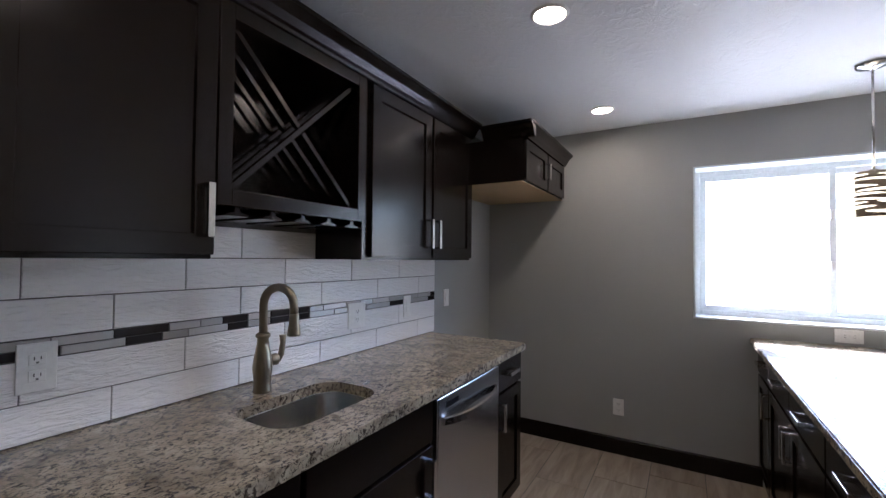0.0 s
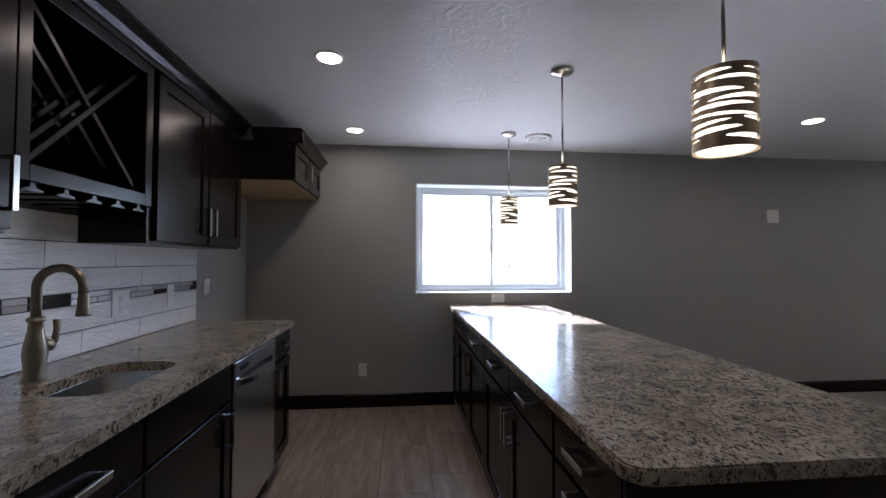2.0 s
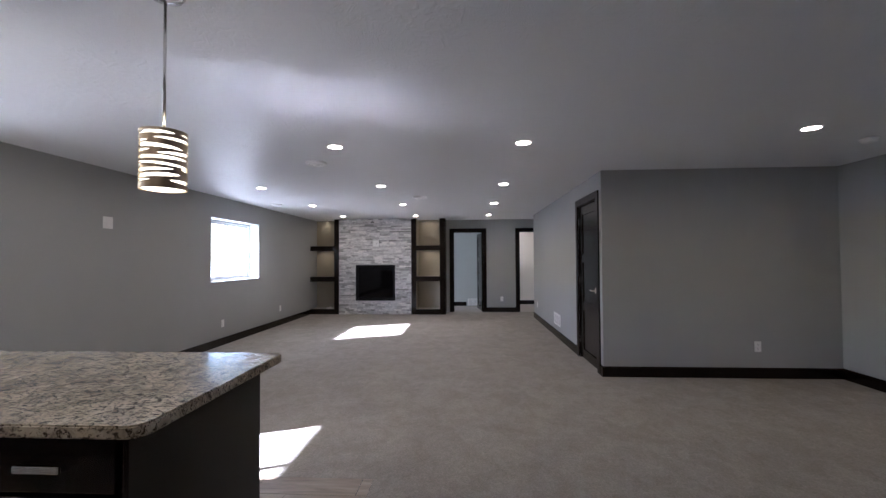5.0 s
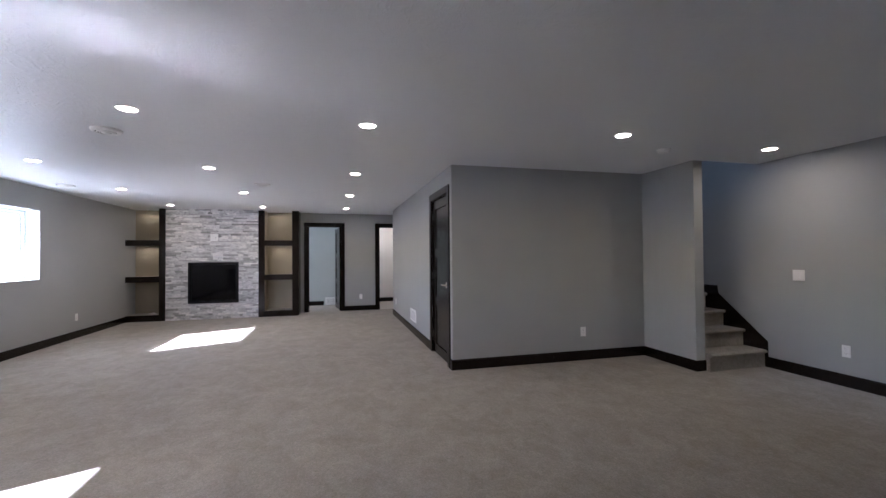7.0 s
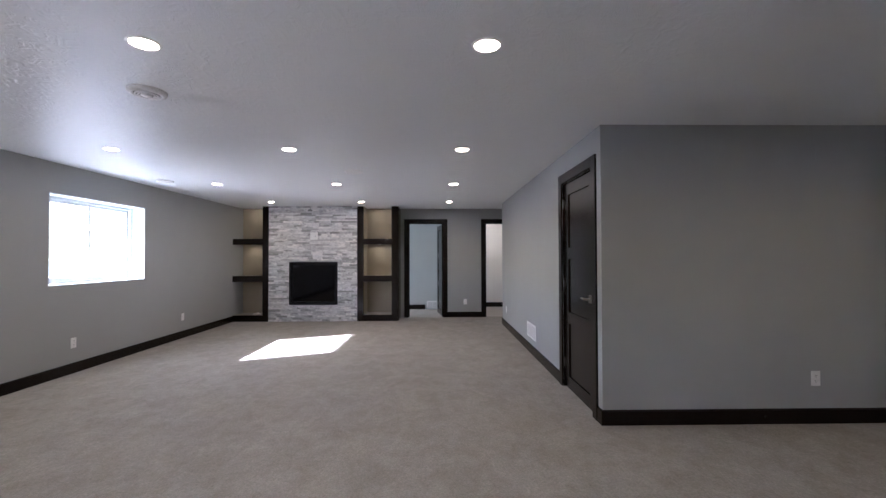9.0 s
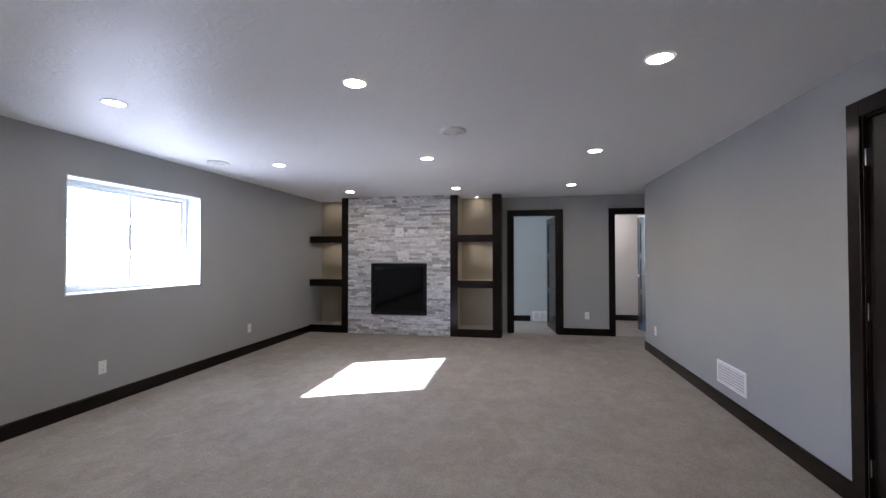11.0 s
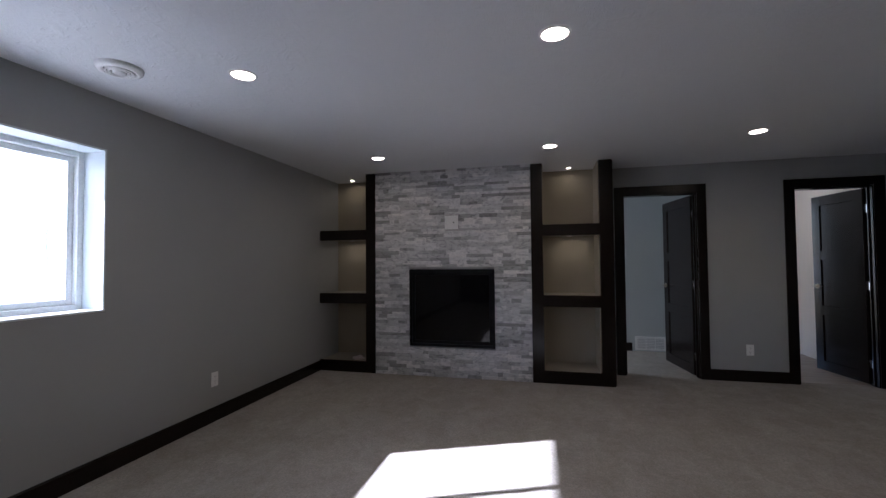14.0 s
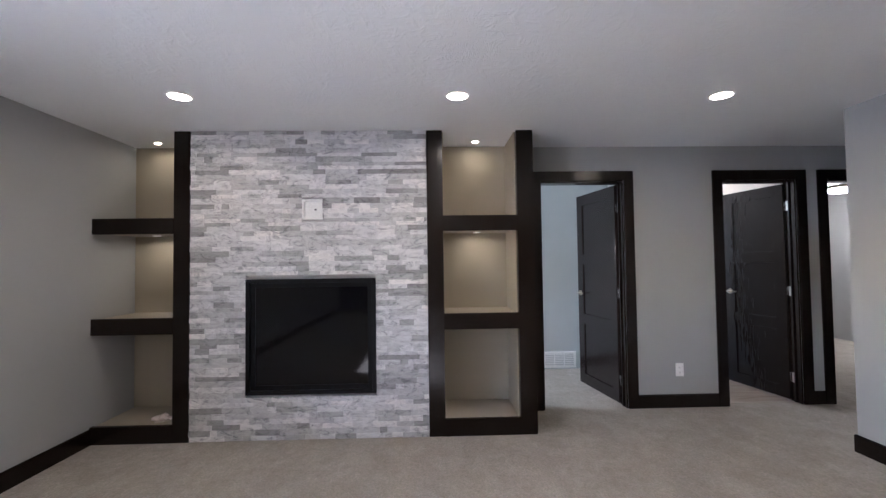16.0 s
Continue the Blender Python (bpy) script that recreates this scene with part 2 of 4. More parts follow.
m = bpy.data.materials.new("window_glass")
m.use_nodes = True
n, l = m.node_tree.nodes, m.node_tree.links
n.clear()
o, tr, gl, mx = (n.new(k) for k in ("ShaderNodeOutputMaterial", "ShaderNodeBsdfTransparent", "ShaderNodeBsdfGlossy", "ShaderNodeMixShader"))
gl.inputs["Roughness"].default_value = 0.01
mx.inputs[0].default_value = 0.07
l.new(tr.outputs[0], mx.inputs[1]), l.new(gl.outputs[0], mx.inputs[2]), l.new(mx.outputs[0], o.inputs[0])
GLASS = m
m, n, l, b = material("fireplace_glass", (0.004, 0.004, 0.005), 0.06, 0, 0.3)
FIREGLASS = m
m, n, l, b = material("pale_ground", (0.7, 0.69, 0.66), 0.95)
v = coords(n, l)
l.new(ramp(n, l, noise_tex(n, l, v, 0.4, 6), [(0.3, (0.47, 0.46, 0.43)), (0.7, (0.58, 0.57, 0.54))]), b.inputs["Base Color"])
GROUND = m
TWIG = plain("dry_twigs", (0.40, 0.37, 0.34), 0.9)
BARK = plain("pale_bark", (0.52, 0.50, 0.47), 0.9)


# ---- mesh tools ----
def add_box(bm, x0, x1, y0, y1, z0, z1, bevel=0.0):
    r = bmesh.ops.create_cube(bm, size=1, matrix=Matrix.Translation(((x0 + x1) / 2, (y0 + y1) / 2, (z0 + z1) / 2)) @ Matrix.Diagonal((x1 - x0, y1 - y0, z1 - z0, 1)))
    if bevel:
        vs = set(r["verts"])
        es = [e for e in bm.edges if e.verts[0] in vs and e.verts[1] in vs]
        bmesh.ops.bevel(bm, geom=es, offset=bevel, segments=2, affect="EDGES", profile=0.5)
    return bm


def box(x0, x1, y0, y1, z0, z1, bevel=0.0):
    return add_box(bmesh.new(), x0, x1, y0, y1, z0, z1, bevel)


def lathe(profile, seg=32, centre=(0, 0, 0), bm=None):
    bm = bm or bmesh.new()
    rings = []
    for r, z in profile:
        if r < 1e-6:
            rings.append([bm.verts.new((centre[0], centre[1], centre[2] + z))])
        else:
            rings.append([bm.verts.new((centre[0] + r * math.cos(a), centre[1] + r * math.sin(a), centre[2] + z)) for a in (2 * math.pi * i / seg for i in range(seg))])
    for a, c in zip(rings, rings[1:]):
        for i in range(seg):
            j = (i + 1) % seg
            if len(a) == 1 and len(c) == 1:
                continue
            if len(a) == 1:
                bm.faces.new((a[0], c[j], c[i]))
            elif len(c) == 1:
                bm.faces.new((a[i], a[j], c[0]))
            else:
                bm.faces.new((a[i], a[j], c[j], c[i]))
    bmesh.ops.recalc_face_normals(bm, faces=bm.faces)
    for f in bm.faces:
        f.smooth = True
    return bm


def tube(points, radii, seg=14, bm=None):
    bm = bm or bmesh.new()
    pts = [Vector(p) for p in points]
    if not isinstance(radii, (list, tuple)):
        radii = [radii] * len(pts)
    rings = []
    for i, p in enumerate(pts):
        d = (pts[min(i + 1, len(pts) - 1)] - pts[max(i - 1, 0)]).normalized()
        a = d.orthogonal().normalized() if i == 0 else (prev - d * prev.dot(d)).normalized()
        prev = a
        c = d.cross(a)
        rings.append([bm.verts.new(p + radii[i] * (a * math.cos(q) + c * math.sin(q))) for q in (2 * math.pi * k / seg for k in range(seg))])
    for r0, r1 in zip(rings, rings[1:]):
        for k in range(seg):
            f = bm.faces.new((r0[k], r0[(k + 1) % seg], r1[(k + 1) % seg], r1[k]))
            f.smooth = True
    bm.faces.new(rings[0][::-1]), bm.faces.new(rings[-1])
    bmesh.ops.recalc_face_normals(bm, faces=bm.faces)
    return bm


def extruded(profile, axis, a0, a1, bm=None):
    """A closed outline (pairs in the plane across the axis) drawn out from a0 to a1; axis x: (y, z), axis y: (x, z), axis z: (x, y)."""
    bm = bm or bmesh.new()
    put = {"x": lambda p, a: (a, p[0], p[1]), "y": lambda p, a: (p[0], a, p[1]), "z": lambda p, a: (p[0], p[1], a)}[axis]
    r0, r1 = [bm.verts.new(put(p, a0)) for p in profile], [bm.verts.new(put(p, a1)) for p in profile]
    k = len(profile)
    for i in range(k):
        bm.faces.new((r0[i], r0[(i + 1) % k], r1[(i + 1) % k], r1[i]))
    bm.faces.new(r0[::-1]), bm.faces.new(r1)
    bmesh.ops.recalc_face_normals(bm, faces=bm.faces)
    return bm


def finish(name, bm, mat):
    me = bpy.data.meshes.new(name)
    bm.to_mesh(me)
    bm.free()
    me.materials.append(mat)
    return me


def part(name, bm, mat, parent, label=""):
    ob = new(name, finish(name, bm, mat))
    ob.parent = parent
    return tagged(ob, label)


def solid(name, bm, mat, label="", category="", group="", kind=""):
    return tagged(new(name, finish(name, bm, mat)), label, category, group, kind)


def thing(name, place, label, category, group="", turn=0):
    ob = new(name)
    ob.empty_display_size = 0.1
    ob.matrix_world = pose(*place, 0, 0, turn)
    return tagged(ob, label, category, group)


def holed(u0, u1, z0, z1, holes, axis, a0, a1):
    """A wall slab along axis (x or y) from u0 to u1, between a0 and a1 across, with openings (u0, u1, z0, z1) cut through."""
    us = sorted({u0, u1, *[q for h in holes for q in h[:2]]})
    zs = sorted({z0, z1, *[q for h in holes for q in h[2:]]})
    full = lambda i, j: 0 <= i < len(us) - 1 and 0 <= j < len(zs) - 1 and not any(h[0] <= us[i] + 1e-6 < h[1] and h[2] <= zs[j] + 1e-6 < h[3] for h in holes)
    bm, cache = bmesh.new(), {}

    def vert(u, a, z):
        key = (round(u, 5), round(a, 5), round(z, 5))
        if key not in cache:
            cache[key] = bm.verts.new((u, a, z) if axis == "x" else (a, u, z))
        return cache[key]
    for i in range(len(us) - 1):
        for j in range(len(zs) - 1):
            if not full(i, j):
                continue
            ua, ub, za, zb = us[i], us[i + 1], zs[j], zs[j + 1]
            for a in (a0, a1):
                bm.faces.new([vert(u, a, z) for u, z in ((ua, za), (ub, za), (ub, zb), (ua, zb))])
            for di, dj, ends in ((-1, 0, ((ua, za), (ua, zb))), (1, 0, ((ub, za), (ub, zb))), (0, -1, ((ua, za), (ub, za))), (0, 1, ((ua, zb), (ub, zb)))):
                if not full(i + di, j + dj):
                    (p, q), (r, s) = ends
                    bm.faces.new((vert(p, a0, q), vert(r, a0, s), vert(r, a1, s), vert(p, a1, q)))
    bmesh.ops.recalc_face_normals(bm, faces=bm.faces)
    return bm


# ---- plan ----
H = 2.365                                 # ceiling
NORTH, WEST, SOUTH = 4.59, 0.255, -4.40    # inner faces
BOX_X, BOX_Y, HALL_X = 5.89, -0.876, 10.81
EAST = 11.741                             # wall with the doors
STONE = 11.243
WIN_Z0, WIN_Z1 = 1.01, 2.03
WINDOWS = ((1.745, 3.235), (7.17, 8.655))
CTOP = 0.914

solid("wall_north", holed(0.1, 13.3, 0, H, [(a, c, WIN_Z0, WIN_Z1) for a, c in (*WINDOWS, (12.0, 13.05))], "x", NORTH, NORTH + 0.27), WALL, "smooth grey painted basement wall with two windows", "wall", kind="structure")
solid("wall_west", holed(SOUTH, NORTH, 0, H, [], "y", WEST - 0.15, WEST), WALL, "smooth grey painted wall behind the kitchen run", "wall", kind="structure")
solid("wall_south", holed(0.1, 9.6, 0, 4.9, [], "x", SOUTH - 0.15, SOUTH), WALL, "smooth grey painted wall beside the stairs", "wall", kind="structure")
solid("wall_closet_west", holed(-3.475, BOX_Y - 0.12, 0, H, [], "y", BOX_X, BOX_X + 0.12), WALL, "smooth grey painted closet wall", "wall", kind="structure")
solid("wall_closet_north", holed(BOX_X, HALL_X, 0, H, [(6.06, 6.89, 0, 2.065)], "x", BOX_Y - 0.12, BOX_Y), WALL, "smooth pale grey painted closet wall with a door", "wall", kind="structure")
solid("wall_stub", holed(5.08, 9.6, 0, 4.9, [], "x", -3.595, -3.475), WALL, "grey painted wall beside the carpeted stairs", "wall", kind="structure")
solid("wall_hall_west", holed(-4.6, BOX_Y - 0.12, 0, H, [], "y", HALL_X - 0.12, HALL_X), WALL, "grey painted hallway wall", "wall", kind="structure")
solid("wall_hall_south", holed(HALL_X - 0.12, EAST, 0, H, [], "x", -4.75, -4.6), WALL, "grey painted end wall of the hallway", "wall", kind="structure")
DOORS = ((0.268, 1.033), (-1.345, -0.648), (-2.40, -1.635))
solid("wall_east", holed(-4.75, NORTH, 0, H, [(a, c, 0, 2.05) for a, c in DOORS], "y", EAST, EAST + 0.12), WALL, "grey painted wall with three dark-cased doorways", "wall", kind="structure")

# rooms seen through the doorways
solid("wall_bedroom_back", holed(-0.2, NORTH, 0, H, [], "y", 13.15, 13.3), WALL_TEAL, "blue-grey painted bedroom wall", "wall", kind="structure")
solid("wall_bedroom_south", holed(EAST + 0.12, 13.3, 0, H, [], "x", -0.35, -0.2), WALL_TEAL, "blue-grey painted bedroom side wall", "wall", kind="structure")
solid("wall_bath_back", holed(-1.5, -0.35, 0, H, [], "y", 13.6, 13.75), WALL_CREAM, "warm cream painted bathroom wall", "wall", kind="structure")
solid("wall_bath_south", holed(EAST + 0.12, 15.35, 0, H, [], "x", -1.6, -1.5), WALL_CREAM, "warm cream painted bathroom side wall", "wall", kind="structure")
solid("wall_far_room_back", holed(-4.75, -1.6, 0, H, [], "y", 15.2, 15.35), WALL, "grey painted far room wall", "wall", kind="structure")
solid("wall_far_room_south", holed(EAST + 0.12, 15.35, 0, H, [], "x", -4.75, -4.6), WALL, "grey painted far room side wall", "wall", kind="structure")

# floors and ceilings
floor_slab = solid("floor", box(0.0, 15.5, -4.9, 4.8, -0.25, -0.012), GROUT, "concrete slab under the carpet", "floor", kind="structure")
TILE_X, TILE_Y = 3.57, 1.25
CP = "short beige cut-pile carpet covering the living area"
solid("carpet", extruded([(WEST, SOUTH), (11.82, SOUTH), (11.82, NORTH), (TILE_X, NORTH), (TILE_X, TILE_Y), (WEST, TILE_Y)], "z", -0.012, 0.0), CARPET, CP, "carpet", kind="structure")
solid("bedroom_carpet", box(11.82, 13.25, -0.25, NORTH, -0.012, 0.0), CARPET, "short beige cut-pile bedroom carpet", "carpet", kind="structure")
solid("far_room_carpet", box(11.82, 15.3, -4.65, -1.55, -0.012, 0.0), CARPET, "short beige cut-pile carpet in the far room", "carpet", kind="structure")
bath_floor = solid("bathroom_floor", box(11.82, 13.7, -1.55, -0.3, -0.012, 0.0), FLOORTILE, "wood-look plank tile bathroom floor", "floor", kind="structure")
bm = add_box(bmesh.new(), 0.1, 5.08, -4.9, 4.85, H, H + 0.2)
add_box(bm, 5.08, 15.5, -3.55, 4.85, H, H + 0.2)
add_box(bm, 9.5, 15.5, -4.9, -3.55, H, H + 0.2)
solid("ceiling", bm, CEILING, "off-white ceiling with crow's-foot knockdown texture", "ceiling", kind="structure")
solid("stairwell_ceiling", box(5.0, 9.75, -4.9, -3.4, 4.9, 5.0), CEILING, "off-white ceiling high over the stairs", "ceiling", kind="structure")
# the opening high in this unseen wall is added to light the stairs
solid("wall_stairwell_end", holed(SOUTH, -3.595, 2.3, 4.9, [(-4.3, -3.7, 3.0, 4.7)], "y", 9.6, 9.75), WALL, "grey painted wall at the stair head", "wall", kind="structure")
solid("wall_stairwell_head", holed(SOUTH, -3.595, H + 0.2, 4.9, [], "y", 4.96, 5.08), WALL, "grey painted wall above the stair opening", "wall", kind="structure")


# baseboards, with a bevelled top edge
def baseboard(axis, a0, a1, face, side):
    t, h = 0.014 * side, 0.118
    outline = [(face, 0.0), (face + t, 0.0), (face + t, h - 0.01), (face + t * 0.6, h), (face, h)]
    solid("baseboard", extruded(outline, axis, a0, a1), ESPRESSO_H, "dark espresso wooden baseboard along the wall", "baseboard", "baseboards", "structure")


baseboard("x", 0.27, 2.11, NORTH, -1)
baseboard("x", 2.78, 11.235, NORTH, -1)
baseboard("y", 3.65, NORTH, WEST, 1)
baseboard("y", SOUTH, 1.14, WEST, 1)
baseboard("x", WEST, 4.985, SOUTH, 1)
baseboard("y", -3.475, BOX_Y, BOX_X, -1)
baseboard("x", BOX_X - 0.014, 5.971, BOX_Y, 1)
baseboard("x", 6.979, HALL_X, BOX_Y, 1)
baseboard("x", 5.08, BOX_X, -3.475, 1)
baseboard("y", -3.595, -3.461, 5.08, -1)
baseboard("y", -4.6, BOX_Y + 0.014, HALL_X, 1)
baseboard("y", -0.558, 0.178, EAST, -1)
baseboard("y", -1.545, -1.435, EAST, -1)
baseboard("y", -4.6, -2.49, EAST, -1)
baseboard("y", 0.7, NORTH, 13.15, -1)
baseboard("y", -0.2, 0.12, 13.15, -1)
baseboard("y", -1.5, -0.35, 13.6, -1)
baseboard("y", -4.6, -1.6, 15.2, -1)
baseboard("x", 11.87, 13.15, -0.2, 1)


# ---- windows ----
def window(name, x0, x1):
    w = tagged(new(name), "white vinyl sliding window with two panes in a deep drywall reveal", "window", "basement windows", "structure")
    y0, y1, z0, z1, f = NORTH + 0.17, NORTH + 0.24, WIN_Z0, WIN_Z1, 0.045
    # painted returns of the opening
    bm = bmesh.new()
    add_box(bm, x0 + 0.001, x0 + 0.012, NORTH - 0.002, y0, z0 + 0.001, z1 - 0.001)
    add_box(bm, x1 - 0.012, x1 - 0.001, NORTH - 0.002, y0, z0 + 0.001, z1 - 0.001)
    add_box(bm, x0 + 0.012, x1 - 0.012, NORTH - 0.002, y0, z1 - 0.012, z1 - 0.001)
    part("reveal", bm, REVEAL, w, "white painted drywall return")
    part("window_sill", box(x0 + 0.001, x1 - 0.001, NORTH - 0.006, y0, z0 + 0.001, z0 + 0.014, 0.003), VINYL, w, "white window sill")
    bm = bmesh.new()
    add_box(bm, x0, x0 + f, y0, y1, z0, z1, 0.004), add_box(bm, x1 - f, x1, y0, y1, z0, z1, 0.004)
    add_box(bm, x0 + f, x1 - f, y0, y1, z0, z0 + f, 0.004), add_box(bm, x0 + f, x1 - f, y0, y1, z1 - f, z1, 0.004)
    part("window_frame", bm, VINYL, w)
    mid = (x0 + x1) / 2
    for a, c, d in ((x0 + f, mid + 0.02, 0.0), (mid - 0.02, x1 - f, 0.03)):
        s, ya, yb = 0.035, y0 + 0.006 + d, y0 + 0.03 + d
        bm = bmesh.new()
        add_box(bm, a, a + s, ya, yb, z0 + f, z1 - f, 0.003), add_box(bm, c - s, c, ya, yb, z0 + f, z1 - f, 0.003)
        add_box(bm, a + s, c - s, ya, yb, z0 + f, z0 + f + s, 0.003), add_box(bm, a + s, c - s, ya, yb, z1 - f - s, z1 - f, 0.003)
        sash = part("sash", bm, VINYL, w)
        pane = part("pane", box(a + s, c - s, ya + 0.009, ya + 0.014, z0 + f + s, z1 - f - s), GLASS, sash, "clear glass pane")
        pane.visible_shadow = False
    for z in (z0 + 0.36, z0 + 0.68):
        part("latch", box(mid - 0.012, mid + 0.012, y0 - 0.012, y0 + 0.008, z - 0.03, z + 0.03, 0.004), WHITE, w, "small white sash latch")
    return w


window("window_1", *WINDOWS[0])
window("window_2", *WINDOWS[1])
# unseen bedroom window, implied by the daylight in that room
window("window_3", 12.0, 13.05)

# ---- outdoors ----
# unseen overhang, inferred from the sun patches' edge and sized to cut there
bm = extruded([(NORTH + 0.27, H + 0.2), (NORTH + 0.27, 2.75), (6.28, 2.75), (6.28, 2.95), (NORTH - 0.1, 2.98), (NORTH - 0.1, H + 0.2)], "x", -1.0, 15.6)
solid("eave", bm, VINYL, "white boxed eave out of view that cuts the sun over the basement windows", "eave", kind="structure")
bm = bmesh.new()
for a, c, d, e in ((-400, 400, 4.9, 600),):
    bm.faces.new([bm.verts.new(p) for p in ((a, d, 0.55), (c, d, 0.55), (c, e, 0.55), (a, e, 0.55))])
solid("ground", bm, GROUND, "pale dry ground outside the windows", "ground", kind="structure")


# dry shrubs outside


def shrub(x, y, seed):
    """A low dry bush: many thin bent twigs fanning out of the ground."""
    r = random.Random(seed)
    bm = bmesh.new()
    for k in range(46):
        a, lean, h = r.uniform(0, 6.28), r.uniform(0.1, 0.75), r.uniform(0.35, 0.95)
        tip = (lean * h * math.cos(a), lean * h * math.sin(a), h)
        mid = (tip[0] * 0.4 + r.uniform(-0.05, 0.05), tip[1] * 0.4 + r.uniform(-0.05, 0.05), h * 0.55)
        tube([(0, 0, -0.05), mid, tip], [0.012, 0.009, 0.003], 5, bm)
    t = thing("shrub", (x, y, 0.55), "low dry leafless shrub on pale ground", "shrub", "dry shrubs outside")
    part("twigs", bm, TWIG, t)


for i, (x, y) in enumerate(((-4.0, 44), (6.0, 47), (12.5, 42), (21.0, 46), (29.0, 50), (-13.0, 52))):
    shrub(x, y, i)


def bare_tree(x, y, tall, seed):
    """A leafless tree: a tapered trunk that forks into limbs and fine twigs."""
    r = random.Random(seed)
    trunk, limbs = bmesh.new(), bmesh.new()
    tube([(0, 0, -0.2), (0.04, 0.02, tall * 0.2), (-0.03, 0.05, tall * 0.45), (0.05, 0.0, tall * 0.95)], [tall * 0.028, tall * 0.022, tall * 0.015, 0.01], 8, trunk)

    def fork(p, way, size, depth):
        q = p + way * size
        tube([p, (p + q) / 2 + Vector((r.uniform(-1, 1), r.uniform(-1, 1), 0)) * size * 0.06, q], [size * 0.030, size * 0.022, size * 0.012], 4, limbs)
        if depth:
            for k in range(4):
                turn = Vector((r.uniform(-1, 1), r.uniform(-1, 1), r.uniform(-0.3, 0.9)))
                fork(p + way * size * r.uniform(0.35, 1.0), (way + turn * 0.8).normalized(), size * r.uniform(0.45, 0.65), depth - 1)
    for k in range(9):
        a, h = k * 2.4 + r.uniform(-0.3, 0.3), tall * (0.25 + 0.07 * k)
        fork(Vector((0, 0.02, h)), Vector((math.cos(a), math.sin(a), r.uniform(0.4, 1.0))).normalized(), tall * r.uniform(0.22, 0.34), 3)
    t = thing("bare_tree", (x, y, 0.55), "leafless grey tree standing on pale ground", "tree", "bare trees outside")
    part("trunk", trunk, BARK, t)
    part("crown", limbs, TWIG, t)


for i, (x, y, tall) in enumerate(((17.0, 22.0, 3.6), (21.5, 25.0, 4.2), (14.0, 29.0, 4.0), (4.5, 33.0, 3.4), (9.0, 36.0, 4.4), (27.0, 30.0, 4.6))):
    bare_tree(x, y, tall, 40 + i)


# ---- doors ----
def framed(name, parent, u0, u1, z0, z1, back, front, rail, mat, rows=1, axis="y", sunk=0.009, turn=None, label=""):
    """A framed door: one joined frame of stiles and rails with sunk panels of their own, in the plane across x (axis y) or y (axis x)."""
    lo, hi = min(back, front), max(back, front)
    step = (z1 - z0 - rail) / rows
    gaps = [(u0 + rail, u1 - rail, z0 + i * step + rail, z0 + (i + 1) * step) for i in range(rows)]
    bm = holed(u0, u1, z0, z1, gaps, axis, lo, hi)
    bmesh.ops.dissolve_limit(bm, angle_limit=0.02, verts=bm.verts, edges=bm.edges)
    bmesh.ops.bevel(bm, geom=[e for e in bm.edges if len(e.link_faces) == 2 and e.calc_face_angle() > 0.5], offset=0.0018, segments=1, affect="EDGES")
    if turn:
        bm.transform(turn)
    f = part(name, bm, mat, parent, label)
    two = abs(hi - lo) > 0.03
    p, q = (lo + sunk, hi - sunk) if two else sorted((back + (0.002 if front > back else -0.002), front + (-sunk if front > back else sunk)))
    for a, c, d, e in gaps:
        bm = box(p, q, a - 0.003, c + 0.003, d - 0.003, e + 0.003) if axis == "y" else box(a - 0.003, c + 0.003, p, q, d - 0.003, e + 0.003)
        if turn:
            bm.transform(turn)
        part("panel", bm, mat, f)
    return f


def casing(parent, axis, u0, u1, top, face, side, w=0.088):
    """Flat dark trim round an opening; side: which way the face looks."""
    t = 0.018 * side
    p, q = sorted((face, face + t))
    make = (lambda a, c, d, e: box(a, c, p, q, d, e, 0.002)) if axis == "x" else (lambda a, c, d, e: box(p, q, a, c, d, e, 0.002))
    part("casing", make(u0 - w, u0, 0, top + w), ESPRESSO, parent)
    part("casing", make(u1, u1 + w, 0, top + w), ESPRESSO, parent)
    part("casing", make(u0, u1, top, top + w), ESPRESSO_H, parent)


def lever(parent, x, y, z, out, way):
    """Satin lever handle on a door whose face looks along out (a unit pair); way: the unit pair along which the lever points."""
    bm = bmesh.new()
    o, w = Vector((*out, 0)), Vector((*way, 0))
    p = Vector((x, y, z))
    w2, up = w * 0.033, Vector((0, 0, 0.033))
    ring = [p - w2 - up, p + w2 - up, p + w2 + up, p - w2 + up]
    lo, hi = [bm.verts.new(q) for q in ring], [bm.verts.new(q + o * 0.012) for q in ring]
    for i in range(4):
        bm.faces.new((lo[i], lo[(i + 1) % 4], hi[(i + 1) % 4], hi[i]))
    bm.faces.new(hi)
    tube([p + o * 0.012, p + o * 0.05], 0.010, 10, bm)
    tube([p + o * 0.045 - w * 0.01, p + o * 0.048 + w * 0.05, p + o * 0.045 + w * 0.115], [0.010, 0.009, 0.007], 10, bm)
    return part("door_handle", bm, NICKEL, parent, "satin nickel lever handle")


# closet door, shut
door_1 = tagged(new("door_1"), "closed dark-stained three-panel wooden closet door with dark casing", "door", "", "structure")
casing(door_1, "x", 6.06, 6.89, 2.065, BOX_Y, 1)
leaf = framed("door_leaf", door_1, 6.075, 6.875, 0.012, 2.05, BOX_Y - 0.055, BOX_Y - 0.014, 0.115, DOORWOOD, 3, "x", 0.012)
bm = add_box(bmesh.new(), 6.06, 6.073, BOX_Y - 0.12, BOX_Y, 0, 2.065)
